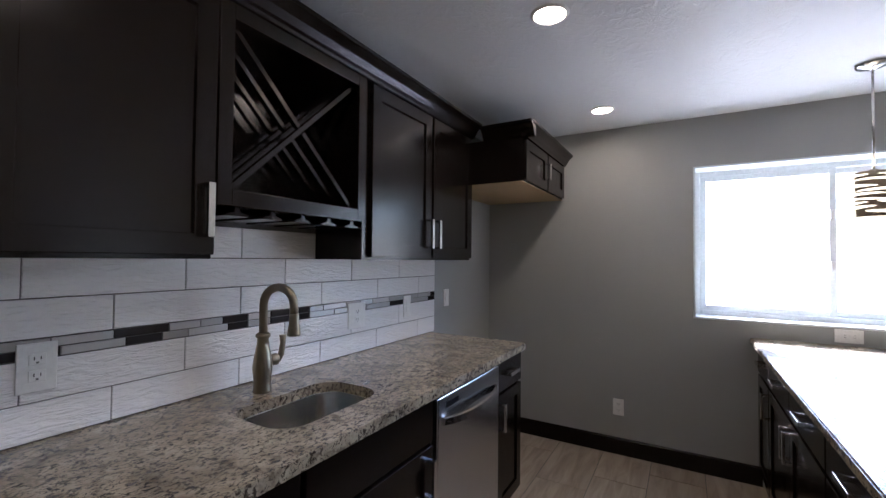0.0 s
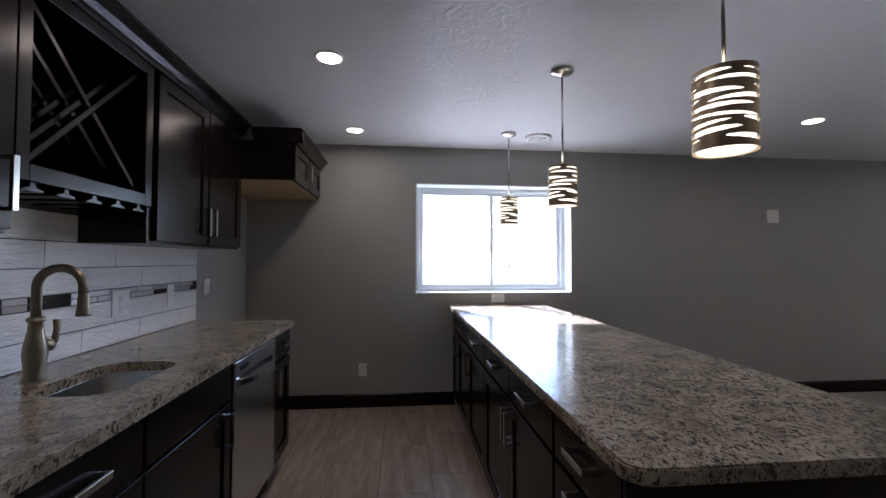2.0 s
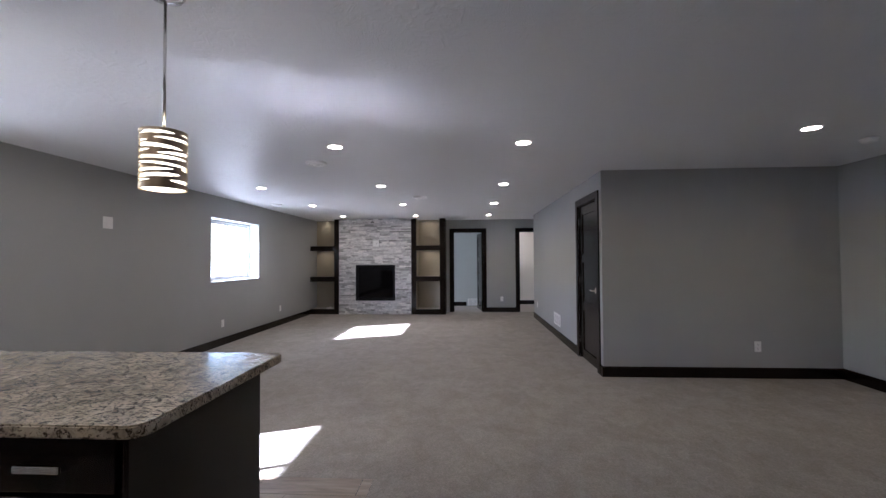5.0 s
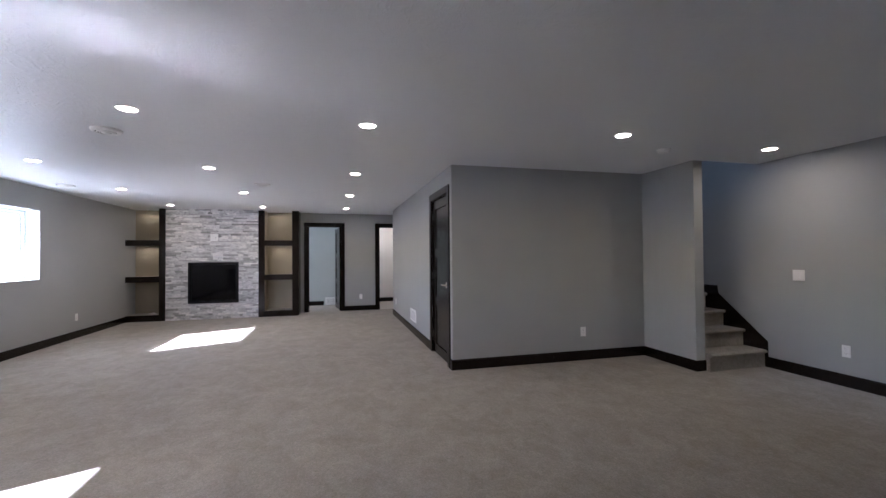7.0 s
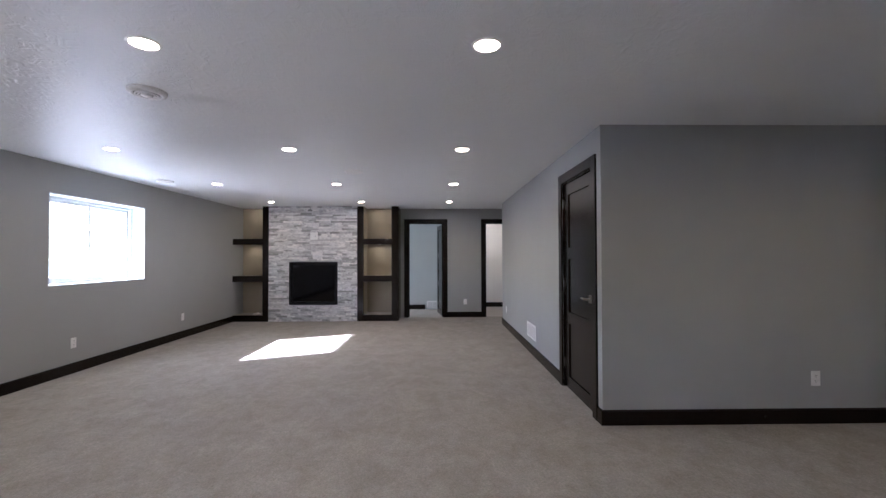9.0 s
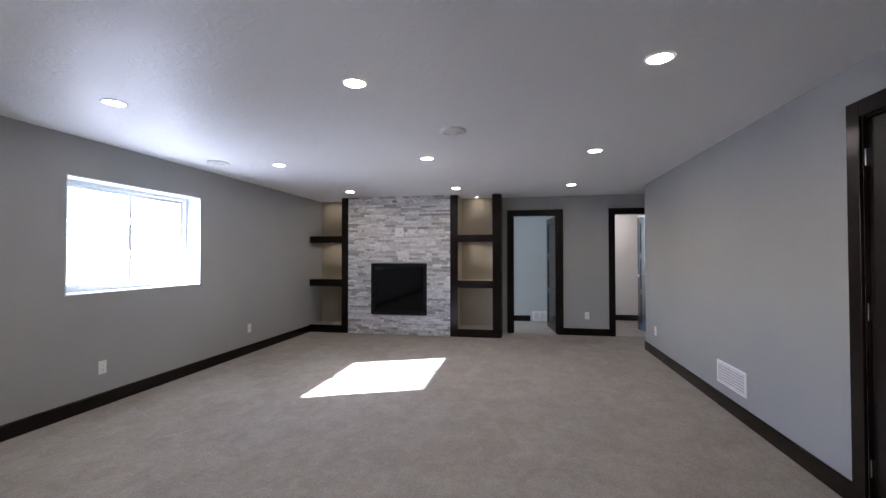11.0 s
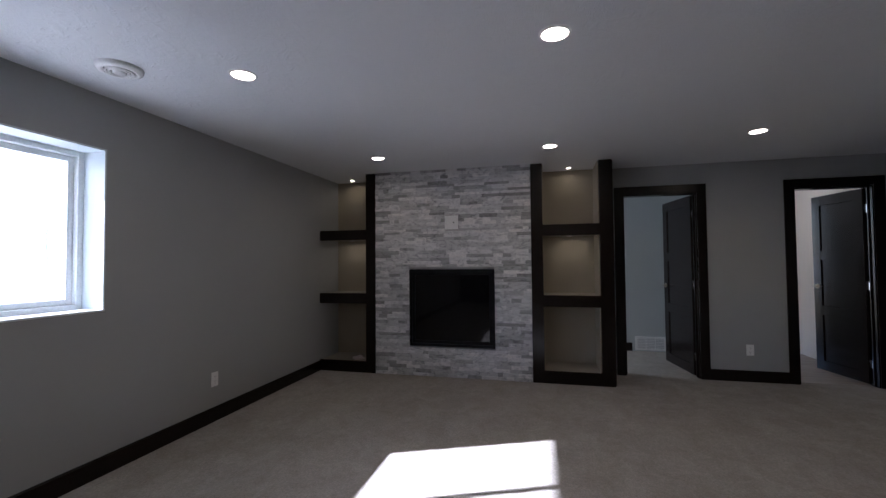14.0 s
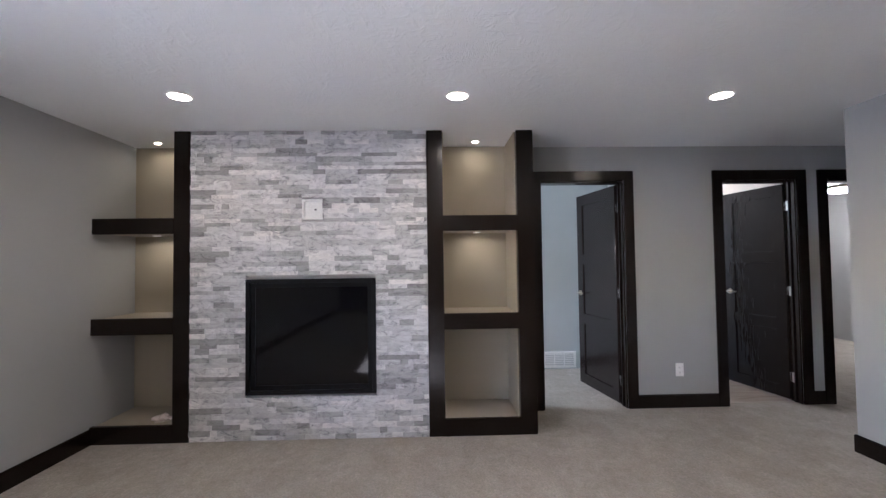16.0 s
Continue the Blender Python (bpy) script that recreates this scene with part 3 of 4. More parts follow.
add_box(bm, 6.877, 6.89, BOX_Y - 0.12, BOX_Y, 0, 2.065), add_box(bm, 6.073, 6.877, BOX_Y - 0.12, BOX_Y, 2.052, 2.065)
part("jamb", bm, ESPRESSO, door_1)
lever(leaf, 6.145, BOX_Y - 0.014, 0.955, (0, 1), (1, 0))
for z in (0.25, 1.05, 1.85):
    part("hinge", box(6.868, 6.88, BOX_Y - 0.016, BOX_Y + 0.004, z - 0.045, z + 0.045, 0.002), STEEL, leaf)


# open doors of the east wall
def open_door(name, y0, y1, angle, label):
    d = tagged(new(name), label, "door", "doorways with dark casing", "structure")
    casing(d, "y", y0, y1, 2.05, EAST, -1, 0.09)
    bm = add_box(bmesh.new(), EAST + 0.001, EAST + 0.12, y0, y0 + 0.014, 0, 2.05)
    add_box(bm, EAST + 0.001, EAST + 0.12, y1 - 0.014, y1, 0, 2.05), add_box(bm, EAST + 0.001, EAST + 0.12, y0 + 0.014, y1 - 0.014, 2.036, 2.05)
    add_box(bm, EAST + 0.05, EAST + 0.062, y0 + 0.014, y0 + 0.026, 0, 2.036), add_box(bm, EAST + 0.05, EAST + 0.062, y1 - 0.026, y1 - 0.014, 0, 2.036)
    part("jamb", bm, ESPRESSO, d)
    wide = y1 - y0 - 0.032
    if angle is None:
        return d
    # the leaf lies along y from its hinge, then swings into the far room
    turn = Matrix.Translation((EAST + 0.11, y0 + 0.016, 0)) @ Matrix.Rotation(radians(-angle), 4, "Z")
    leaf = framed("door_leaf", d, 0, wide, 0.012, 2.032, -0.018, 0.018, 0.11, DOORWOOD, 3, "y", 0.011, turn, "dark-stained three-panel door leaf standing open")
    for s in (-1, 1):
        bm = bmesh.new()
        tube([(s * 0.018, wide - 0.06, 0.98), (s * 0.03, wide - 0.06, 0.98)], 0.027, 16, bm)
        tube([(s * 0.03, wide - 0.06, 0.98), (s * 0.062, wide - 0.06, 0.98)], 0.010, 10, bm)
        tube([(s * 0.058, wide - 0.05, 0.98), (s * 0.06, wide - 0.10, 0.98), (s * 0.056, wide - 0.16, 0.98)], [0.010, 0.009, 0.007], 10, bm)
        bm.transform(turn)
        part("door_handle", bm, NICKEL, leaf, "satin nickel lever handle")
    for z in (0.22, 1.02, 1.82):
        bm = add_box(bmesh.new(), EAST + 0.062, EAST + 0.112, y0 + 0.012, y0 + 0.019, z - 0.045, z + 0.045, 0.001)
        tube([(EAST + 0.115, y0 + 0.02, z - 0.048), (EAST + 0.115, y0 + 0.02, z + 0.048)], 0.007, 8, bm)
        part("hinge", bm, STEEL, d, "steel butt hinge")
    return d


open_door("door_2", *DOORS[0], 82, "dark three-panel bedroom door standing open inwards")
open_door("door_3", *DOORS[1], 81, "dark three-panel bathroom door standing open inwards")
open_door("door_4", *DOORS[2], None, "dark-cased doorway to a far room")


# ---- ceiling fixtures ----
def can_light(x, y, r=0.06, lens=CANLENS, label="lit recessed ceiling downlight with a white trim ring", group="recessed downlights", z=None):
    z = H if z is None else z
    c = thing("recessed_downlight", (x, y, z), label, "downlight", group)
    part("trim_ring", lathe([(r, 0.012), (r, -0.004), (r * 1.06, -0.008), (r * 1.2, -0.005), (r * 1.27, 0.0)], 36), WHITE, c)
    part("lens", lathe([(0, -0.0025), (r * 0.7, -0.0025), (r, -0.001)], 36), lens, c, "glowing warm white lens")
    return c


first = can_light(1.237, 2.935)
CANS = [(1.237, 4.143), (1.237, 1.727)] + [(x, y) for x in (4.655, 6.665, 8.6, 10.56) for y in (3.543, 1.845, 0.172)] + [(4.415, -2.04), (4.495, -3.83)]
for x, y in CANS:
    copy_thing(first, pose(x, y, H))


def round_vent(x, y):
    c = thing("ceiling_vent", (x, y, H), "round white ceiling diffuser with concentric rings", "vent", "round ceiling diffusers")
    part("flange", lathe([(0.072, -0.006), (0.074, -0.024), (0.088, -0.026), (0.104, -0.018), (0.109, -0.008), (0.11, 0.0)], 36), WHITE, c)
    # closed disc; the dark of the gaps between rings is its colour
    part("throat", lathe([(0, -0.001), (0.071, -0.001), (0.071, -0.012)], 36), SOCKET, c, "shallow disc coloured dark grey for the shade between the rings")
    for r in (0.063, 0.047):
        part("ring", lathe([(r - 0.008, -0.008), (r - 0.003, -0.030), (r + 0.004, -0.029), (r + 0.001, -0.006)], 32), WHITE, c)
    part("hub", lathe([(0, -0.036), (0.02, -0.035), (0.033, -0.03), (0.034, -0.004)], 24), WHITE, c)


for x, y in ((2.76, 4.16), (5.25, 2.235), (8.36, 4.125), (7.70, 1.425)):
    round_vent(x, y)


def smoke_alarm(x, y):
    c = thing("smoke_detector", (x, y, H), "round white smoke detector on the ceiling", "smoke detector")
    part("base", lathe([(0, -0.001), (0.068, -0.001), (0.068, -0.012), (0.064, -0.014)], 32), WHITE, c)
    part("cover", lathe([(0.06, -0.013), (0.056, -0.03), (0.04, -0.038), (0, -0.04)], 32), WHITE, c)


smoke_alarm(4.755, -2.78)


# ---- pendants ----
def pendant(x, y):
    p = thing("pendant_light", (x, y, H), "lit drum pendant with bronze slotted metal shade on a thin rod", "pendant", "pendants over the island")
    part("canopy", lathe([(0, -0.001), (0.064, -0.001), (0.066, -0.008), (0.058, -0.02), (0.022, -0.03), (0.012, -0.036), (0.0, -0.036)], 36), SATIN, p, "round brushed nickel canopy")
    part("rod", tube([(0, 0, -0.034), (0, 0, -0.535)], 0.0055, 12), SATIN, p, "thin brushed nickel rod")
    part("cap", lathe([(0, -0.515), (0.014, -0.52), (0.016, -0.54), (0.03, -0.546), (0.03, -0.552), (0, -0.552)], 24), NICKEL, p)
    top, low, r, segs, rows = -0.535, -0.752, 0.078, 96, 200
    rng = random.Random(7)
    slots = []
    for k in range(9):
        zc = low + 0.012 + (k + 0.5) * (top - low - 0.02) / 9
        a = rng.uniform(0, 6.28)
        for j in range(2):
            span = rng.uniform(1.1, 1.62)
            slots.append((a + j * math.pi, zc + rng.uniform(-0.004, 0.004), span, rng.uniform(0.004, 0.0072), rng.choice((-0.005, -0.003, -0.001, 0.002, 0.004))))
    bm = bmesh.new()
    grid = [[bm.verts.new((r * math.cos(2 * math.pi * i / segs), r * math.sin(2 * math.pi * i / segs), low + (top - low) * j / rows)) for i in range(segs)] for j in range(rows + 1)]
    for j in range(rows):
        for i in range(segs):
            a, z = 2 * math.pi * (i + 0.5) / segs, low + (top - low) * (j + 0.5) / rows
            cut = False
            for sa, sz, span, hh, slope in slots:
                d = (a - sa + math.pi) % (2 * math.pi) - math.pi
                if abs(d) < span and abs(z - sz - slope * d) < hh * math.sqrt(1 - (d / span) ** 2):
                    cut = True
            if not cut:
                f = bm.faces.new((grid[j][i], grid[j][(i + 1) % segs], grid[j + 1][(i + 1) % segs], grid[j + 1][i]))
                f.smooth = True
    bmesh.ops.delete(bm, geom=[q for q in bm.verts if not q.link_faces], context="VERTS")
    sh = part("shade", bm, SHADE, p, "bronze metal drum with wavy horizontal slots")
    so = sh.modifiers.new("thickness", "SOLIDIFY")
    so.thickness, so.offset = 0.0012, -1
    part("diffuser", lathe([(0, top - 0.006), (0.068, top - 0.008), (0.070, top - 0.014), (0.070, low + 0.008), (0.066, low + 0.002), (0, low + 0.002)], 40), PENDLENS, p, "glowing frosted glass cylinder")
    return p


SHADE = metal_brushed("bronze_shade", (0.46, 0.38, 0.27), 0.38, (2, 2, 60))
pend = pendant(2.487, 1.80)
for y in (2.945, 4.09):
    copy_thing(pend, pose(2.487, y, H))


# ---- outlets and switches ----
def plate(name, kind, at, face, wide=0.072, high=0.117, label="", group=""):
    """A cover plate on a wall; face: the way that it looks, as a yaw in degrees from +x. Built facing +x."""
    t = thing(name, at, label, "switch" if kind == "switch" else "outlet", group, face)
    part("cover_plate", box(0, 0.006, -wide / 2, wide / 2, -high / 2, high / 2, 0.002), WHITE, t)
    if kind == "outlet":
        for dz in (-0.021, 0.021):
            r = part("receptacle", box(0.006, 0.008, -0.017, 0.017, dz - 0.0145, dz + 0.0145, 0.0009), WHITE, t)
            for dy in (-0.0065, 0.0065):
                part("slot", box(0.008, 0.0086, dy - 0.0012, dy + 0.0012, dz - 0.002, dz + 0.007), SOCKET, r, "dark socket slot")
            part("slot", box(0.008, 0.0086, -0.0025, 0.0025, dz - 0.0105, dz - 0.006), SOCKET, r, "dark ground hole")
    elif kind == "level outlet":
        for dy in (-0.021, 0.021):
            r = part("receptacle", box(0.006, 0.008, dy - 0.0145, dy + 0.0145, -0.017, 0.017, 0.0009), WHITE, t)
            for dz in (-0.0065, 0.0065):
                part("slot", box(0.008, 0.0086, dy - 0.002, dy + 0.007, dz - 0.0012, dz + 0.0012), SOCKET, r, "dark socket slot")
    else:
        k = max(1, round(wide / 0.06))
        for i in range(k):
            c = (i - (k - 1) / 2) * 0.046
            part("rocker", box(0.006, 0.010, c - 0.016, c + 0.016, -0.033, 0.033, 0.002), WHITE, t)
    return t


OUT = "white duplex wall outlet low on the grey wall"
plate("wall_outlet", "outlet", (1.277, NORTH, 0.335), -90, label=OUT, group="wall outlets")
plate("wall_outlet", "outlet", (7.495, NORTH, 0.345), -90, label=OUT, group="wall outlets")
plate("wall_outlet", "outlet", (9.56, NORTH, 0.345), -90, label=OUT, group="wall outlets")
plate("wall_outlet", "outlet", (BOX_X, -2.57, 0.352), 180, label=OUT, group="wall outlets")
plate("wall_outlet", "outlet", (EAST, -0.206, 0.335), 180, label=OUT, group="wall outlets")
plate("wall_outlet", "outlet", (4.23, SOUTH, 0.345), 90, label=OUT, group="wall outlets")
plate("wall_outlet", "outlet", (10.36, BOX_Y, 0.34), 90, label=OUT, group="wall outlets")
plate("island_outlet", "level outlet", (2.514, NORTH, 0.968), -90, 0.125, 0.078, "white outlet plate on its side under the kitchen window", "wall outlets")
plate("wall_switch", "switch", (5.33, NORTH, 1.772), -90, 0.125, 0.13, "white double control plate on the grey wall", "wall switches")
plate("wall_switch", "switch", (4.645, SOUTH, 1.07), 90, 0.12, 0.117, "white double rocker switch by the stairs", "wall switches")
plate("wall_switch", "switch", (WEST, 3.845, 1.123), 0, label="white rocker switch in the fridge alcove", group="wall switches")


# ---- kitchen cabinets ----
def pull(parent, x, y, z, length, s, axis):
    """Square satin bar pull standing off a face at x that looks along s; axis: z for upright, y for level."""
    bm = bmesh.new()
    h, o, t = length / 2, 0.032, 0.0095
    a, c = sorted((x + s * (o - 0.011), x + s * o))
    p, q = sorted((x, x + s * (o - 0.010)))
    if axis == "z":
        add_box(bm, a, c, y - t, y + t, z - h, z + h, 0.0015)
        for e in (-1, 1):
            add_box(bm, p, q, y - t + 0.001, y + t - 0.001, z + e * (h - 0.005) - 0.005, z + e * (h - 0.005) + 0.005)
    else:
        add_box(bm, a, c, y - h, y + h, z - t, z + t, 0.0015)
        for e in (-1, 1):
            add_box(bm, p, q, y + e * (h - 0.005) - 0.005, y + e * (h - 0.005) + 0.005, z - t + 0.001, z + t - 0.001)
    return part("handle", bm, PULL, parent, "satin nickel square bar pull")


def base_unit(y0, y1, back, front, s, fronts, label, group, top=CTOP - 0.036):
    """A base cabinet between y0 and y1. fronts: (kind, y0, y1, z0, z1, pull) as shares of the unit's run, pull: where the handle sits."""
    c = thing("base_cabinet", (0, (y0 + y1) / 2, 0), label, "cabinet", group)
    m = (y0 + y1) / 2
    a, d = sorted((back, front - s * 0.020))
    part("body", box(a, d, y0 - m + 0.001, y1 - m - 0.001, 0.10, top), ESPRESSO, c)
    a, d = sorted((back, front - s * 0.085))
    part("toe_kick", box(a, d, y0 - m + 0.001, y1 - m - 0.001, 0.0, 0.10), GAP, c, "recessed toe kick coloured near-black for the shade under the unit")
    for kind, a, d, z0, z1, at in fronts:
        if kind == "drawer":
            p, q = sorted((front - s * 0.019, front))
            f = part("drawer", box(p, q, a - m + 0.003, d - m - 0.003, z0, z1, 0.003), ESPRESSO_H, c)
            if at:
                pull(f, front, (a + d) / 2 - m, (z0 + z1) / 2, 0.13, s, "y")
        elif kind == "panel drawer":
            f = framed("drawer", c, a - m + 0.003, d - m - 0.003, z0, z1, front - s * 0.019, front, 0.055, ESPRESSO_H)
            pull(f, front, (a + d) / 2 - m, z1 - 0.03, 0.13, s, "y")
        else:
            f = framed("door", c, a - m + 0.003, d - m - 0.003, z0, z1, front - s * 0.019, front, 0.058, ESPRESSO)
            if at:
                pull(f, front, (a + 0.032 if at == "low" else d - 0.032) - m, z1 - 0.11, 0.14, s, "z")
    return c


FRONT_W = 0.885
ZD = (0.715, 0.868)
ZO = (0.115, 0.700)
RUN = "base cabinets under the sink counter"
base_unit(1.15, 1.56, WEST, FRONT_W, 1, [("drawer", 1.15, 1.56, *ZD, True), ("door", 1.15, 1.56, *ZO, "high")], "dark espresso base cabinet with drawer and door under granite", RUN)
base_unit(1.56, 2.04, WEST, FRONT_W, 1, [("drawer", 1.56, 2.04, *ZD, True), ("panel drawer", 1.56, 2.04, 0.42, 0.70, True), ("panel drawer", 1.56, 2.04, 0.115, 0.405, True)], "dark espresso drawer base cabinet under granite", RUN)
base_unit(2.04, 2.67, WEST, FRONT_W, 1, [("drawer", 2.05, 2.66, *ZD, False), ("door", 2.05, 2.66, *ZO, "high")], "dark espresso sink base cabinet with false drawer front", RUN, 0.66)
base_unit(3.285, 3.62, WEST, FRONT_W, 1, [("drawer", 3.285, 3.62, *ZD, True), ("door", 3.285, 3.62, *ZO, "low")], "dark espresso end base cabinet beside the dishwasher", RUN)

FRONT_I = 2.088
ISL = "island base cabinets"
base_unit(1.588, 2.03, 2.76, FRONT_I, -1, [("drawer", 1.622, 2.025, *ZD, True), ("panel drawer", 1.622, 2.025, 0.42, 0.70, True), ("panel drawer", 1.622, 2.025, 0.115, 0.405, True)], "dark espresso island drawer cabinet with three drawers", ISL)
TWO = "dark espresso island cabinet with two drawers over two doors"
for y0, y1, y2 in ((2.03, 2.57, 3.115), (3.115, 3.665, 4.185)):
    base_unit(y0, y2, 2.76, FRONT_I, -1, [("drawer", y0 + 0.008, y1, *ZD, True), ("drawer", y1, y2, *ZD, True), ("door", y0 + 0.008, y1, *ZO, "high"), ("door", y1, y2, *ZO, "low")], TWO, ISL)
base_unit(4.185, NORTH - 0.01, 2.76, FRONT_I, -1, [("drawer", 4.2, 4.565, *ZD, True), ("door", 4.2, 4.565, *ZO, "low")], "narrow dark espresso island cabinet against the wall", ISL)
solid("island_end_panel", box(2.068, 2.776, 1.57, 1.5865, 0.0, CTOP - 0.036, 0.002), ESPRESSO, "plain dark espresso end panel of the island", "panel")
solid("island_back_panel", box(2.7605, 2.776, 1.587, NORTH - 0.01, 0.0, CTOP - 0.036, 0.002), ESPRESSO, "plain dark espresso back panel of the island", "panel")


def rounded(x0, x1, y0, y1, r, corners, seg=6):
    """The outline of a slab with the named corners (sw, se, ne, nw) rounded."""
    out = []
    for key, cx, cy, a in (("sw", x0, y0, 180), ("se", x1, y0, 270), ("ne", x1, y1, 0), ("nw", x0, y1, 90)):
        if key in corners:
            ox, oy = cx + (r if cx == x0 else -r), cy + (r if cy == y0 else -r)
            out += [(ox + r * math.cos(radians(a + 90 * i / seg)), oy + r * math.sin(radians(a + 90 * i / seg))) for i in range(seg + 1)]
        else:
            out.append((cx, cy))
    return out


bm = extruded(rounded(2.05, 2.925, 1.525, NORTH - 0.002, 0.055, ("sw", "se")), "z", CTOP - 0.036, CTOP)
bmesh.ops.bevel(bm, geom=[e for e in bm.edges if abs(e.verts[0].co.z - e.verts[1].co.z) < 1e-5], offset=0.005, segments=2, affect="EDGES")
solid("island_countertop", bm, GRANITE, "polished beige and brown speckled granite island top", "countertop")

# sink counter, with the cut-out for the bowl
SX0, SX1, SY0, SY1 = 0.485, 0.76, 2.09, 2.52
bm = bmesh.new()
outer = rounded(WEST + 0.001, 0.905, 1.12, 3.645, 0.012, ("se", "ne"), 3)
inner = rounded(SX0, SX1, SY0, SY1, 0.085, ("sw", "se", "ne", "nw"))
for z in (CTOP, CTOP - 0.036):
    loops = []
    for ring in (outer, inner):
        vs = [bm.verts.new((x, y, z)) for x, y in ring]
        loops.append([bm.edges.new((vs[i], vs[(i + 1) % len(vs)])) for i in range(len(vs))])
    bmesh.ops.triangle_fill(bm, use_beauty=True, edges=loops[0] + loops[1])
bm.verts.ensure_lookup_table()
for ring in (outer, inner):
    k = len(ring)
    for i in range(k):
        quad = [(ring[i], CTOP), (ring[(i + 1) % k], CTOP), (ring[(i + 1) % k], CTOP - 0.036), (ring[i], CTOP - 0.036)]
        bm.faces.new([bm.verts.new((*p, z)) for p, z in quad])
bmesh.ops.remove_doubles(bm, verts=bm.verts, dist=0.0001)
bmesh.ops.recalc_face_normals(bm, faces=bm.faces)
solid("sink_countertop", bm, GRANITE, "polished beige and brown speckled granite sink counter", "countertop")

# undermount bowl
sink = thing("sink", (0, 0, 0), "undermount brushed steel bar sink in granite", "sink")
bm = bmesh.new()
rings = []
for off, z in ((0.012, CTOP - 0.0365), (-0.002, CTOP - 0.0366), (-0.0021, CTOP - 0.038), (-0.0026, CTOP - 0.043), (-0.006, CTOP - 0.165), (-0.010, CTOP - 0.182), (-0.022, CTOP - 0.195), (-0.045, CTOP - 0.20)):
    rings.append([bm.verts.new((x, y, z)) for x, y in rounded(SX0 - off, SX1 + off, SY0 - off, SY1 + off, 0.085, ("sw", "se", "ne", "nw"))])
for a, c in zip(rings, rings[1:]):
    for i in range(len(a)):
        f = bm.faces.new((a[i], a[(i + 1) % len(a)], c[(i + 1) % len(a)], c[i]))
        f.smooth = a is not rings[0]
bm.faces.new(rings[-1])
bmesh.ops.recalc_face_normals(bm, faces=bm.faces)
bowl = part("bowl", bm, SINKSTEEL, sink)
part("drain", lathe([(0, -0.002), (0.02, -0.004), (0.03, 0.0), (0.042, 0.002), (0.044, -0.001)], 28, (0.615, 2.32, CTOP - 0.2)), STEEL, sink, "round steel drain")

# closes the sink cabinet round the bowl
for a, c in ((2.041, 2.056), (2.654, 2.669)):
    solid("sink_cabinet_side", box(WEST, FRONT_W - 0.02, a, c, 0.661, CTOP - 0.036), ESPRESSO, "dark espresso cabinet side beside the sink bowl", "panel")

# faucet
fx, fy = 0.40, 2.285
faucet = thing("faucet", (fx, fy, CTOP), "brushed nickel gooseneck faucet with side lever", "faucet")
part("base", lathe([(0, 0), (0.03, 0), (0.032, 0.006), (0.029, 0.014), (0.030, 0.05), (0.034, 0.085), (0.030, 0.12), (0.021, 0.165), (0.019, 0.19), (0.025, 0.195), (0.025, 0.204), (0.018, 0.21), (0, 0.21)], 28), NICKEL, faucet)
arc = [(0, 0, 0.205), (0, 0, 0.26), (0, 0, 0.31)] + [(0.062 - 0.062 * math.cos(a), 0.028 * (1 - math.cos(a)) / 2, 0.31 + 0.062 * math.sin(a)) for a in (math.pi * i / 12 for i in range(1, 13))] + [(0.125, 0.028, 0.28)]
part("spout", tube(arc, 0.0145, 16), NICKEL, faucet)
part("spray_head", lathe([(0, 0.285), (0.014, 0.284), (0.0165, 0.272), (0.017, 0.245), (0.021, 0.215), (0.0215, 0.207), (0, 0.206)], 24, (0.126, 0.028, 0)), NICKEL, faucet)
bm = tube([(0, 0.02, 0.105), (0, 0.055, 0.105), (0, 0.062, 0.105)], [0.019, 0.022, 0.016], 16)
tube([(0, 0.062, 0.10), (0.004, 0.075, 0.12), (0.006, 0.08, 0.16), (0.004, 0.082, 0.19)], [0.012, 0.011, 0.010, 0.013], 12, bm)
part("lever", bm, NICKEL, faucet)

# dishwasher
dw = thing("dishwasher", (0.24, 2.978, 0), "stainless steel dishwasher with bowed bar handle", "dishwasher")
part("tub", box(0.04, 0.618, -0.297, 0.297, 0.02, CTOP - 0.04), GAP, dw)
part("front", box(0.62, 0.652, -0.297, 0.297, 0.115, 0.862, 0.005), STEEL, dw)
# the shade under the dishwasher is in this near-black too
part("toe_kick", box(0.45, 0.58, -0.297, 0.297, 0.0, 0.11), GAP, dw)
bar = [(0.652 + 0.04 * math.sin(math.pi * i / 12) ** 0.6 if 0 < i < 12 else 0.654, -0.255 + 0.51 * i / 12, 0.765 - 0.012 * math.sin(math.pi * i / 12)) for i in range(13)]
bm = bmesh.new()
rr = []
for x, y, z in bar:
    rr.append([bm.verts.new(p) for p in ((x - 0.004, y, z - 0.017), (x + 0.006, y, z - 0.013), (x + 0.006, y, z + 0.013), (x - 0.004, y, z + 0.017))])
for a, c in zip(rr, rr[1:]):
    for i in range(4):
        bm.faces.new((a[i], a[(i + 1) % 4], c[(i + 1) % 4], c[i]))
bm.faces.new(rr[0]), bm.faces.new(rr[-1])
bmesh.ops.recalc_face_normals(bm, faces=bm.faces)
part("handle", bm, PULL, dw, "bowed stainless bar handle")
part("control_badge", box(0.652, 0.6535, -0.235, -0.135, 0.812, 0.832), BLACKTRIM, dw, "small dark control badge")

# ---- upper cabinets ----
UP0, UP1, UPF = 1.385, 2.145, 0.55


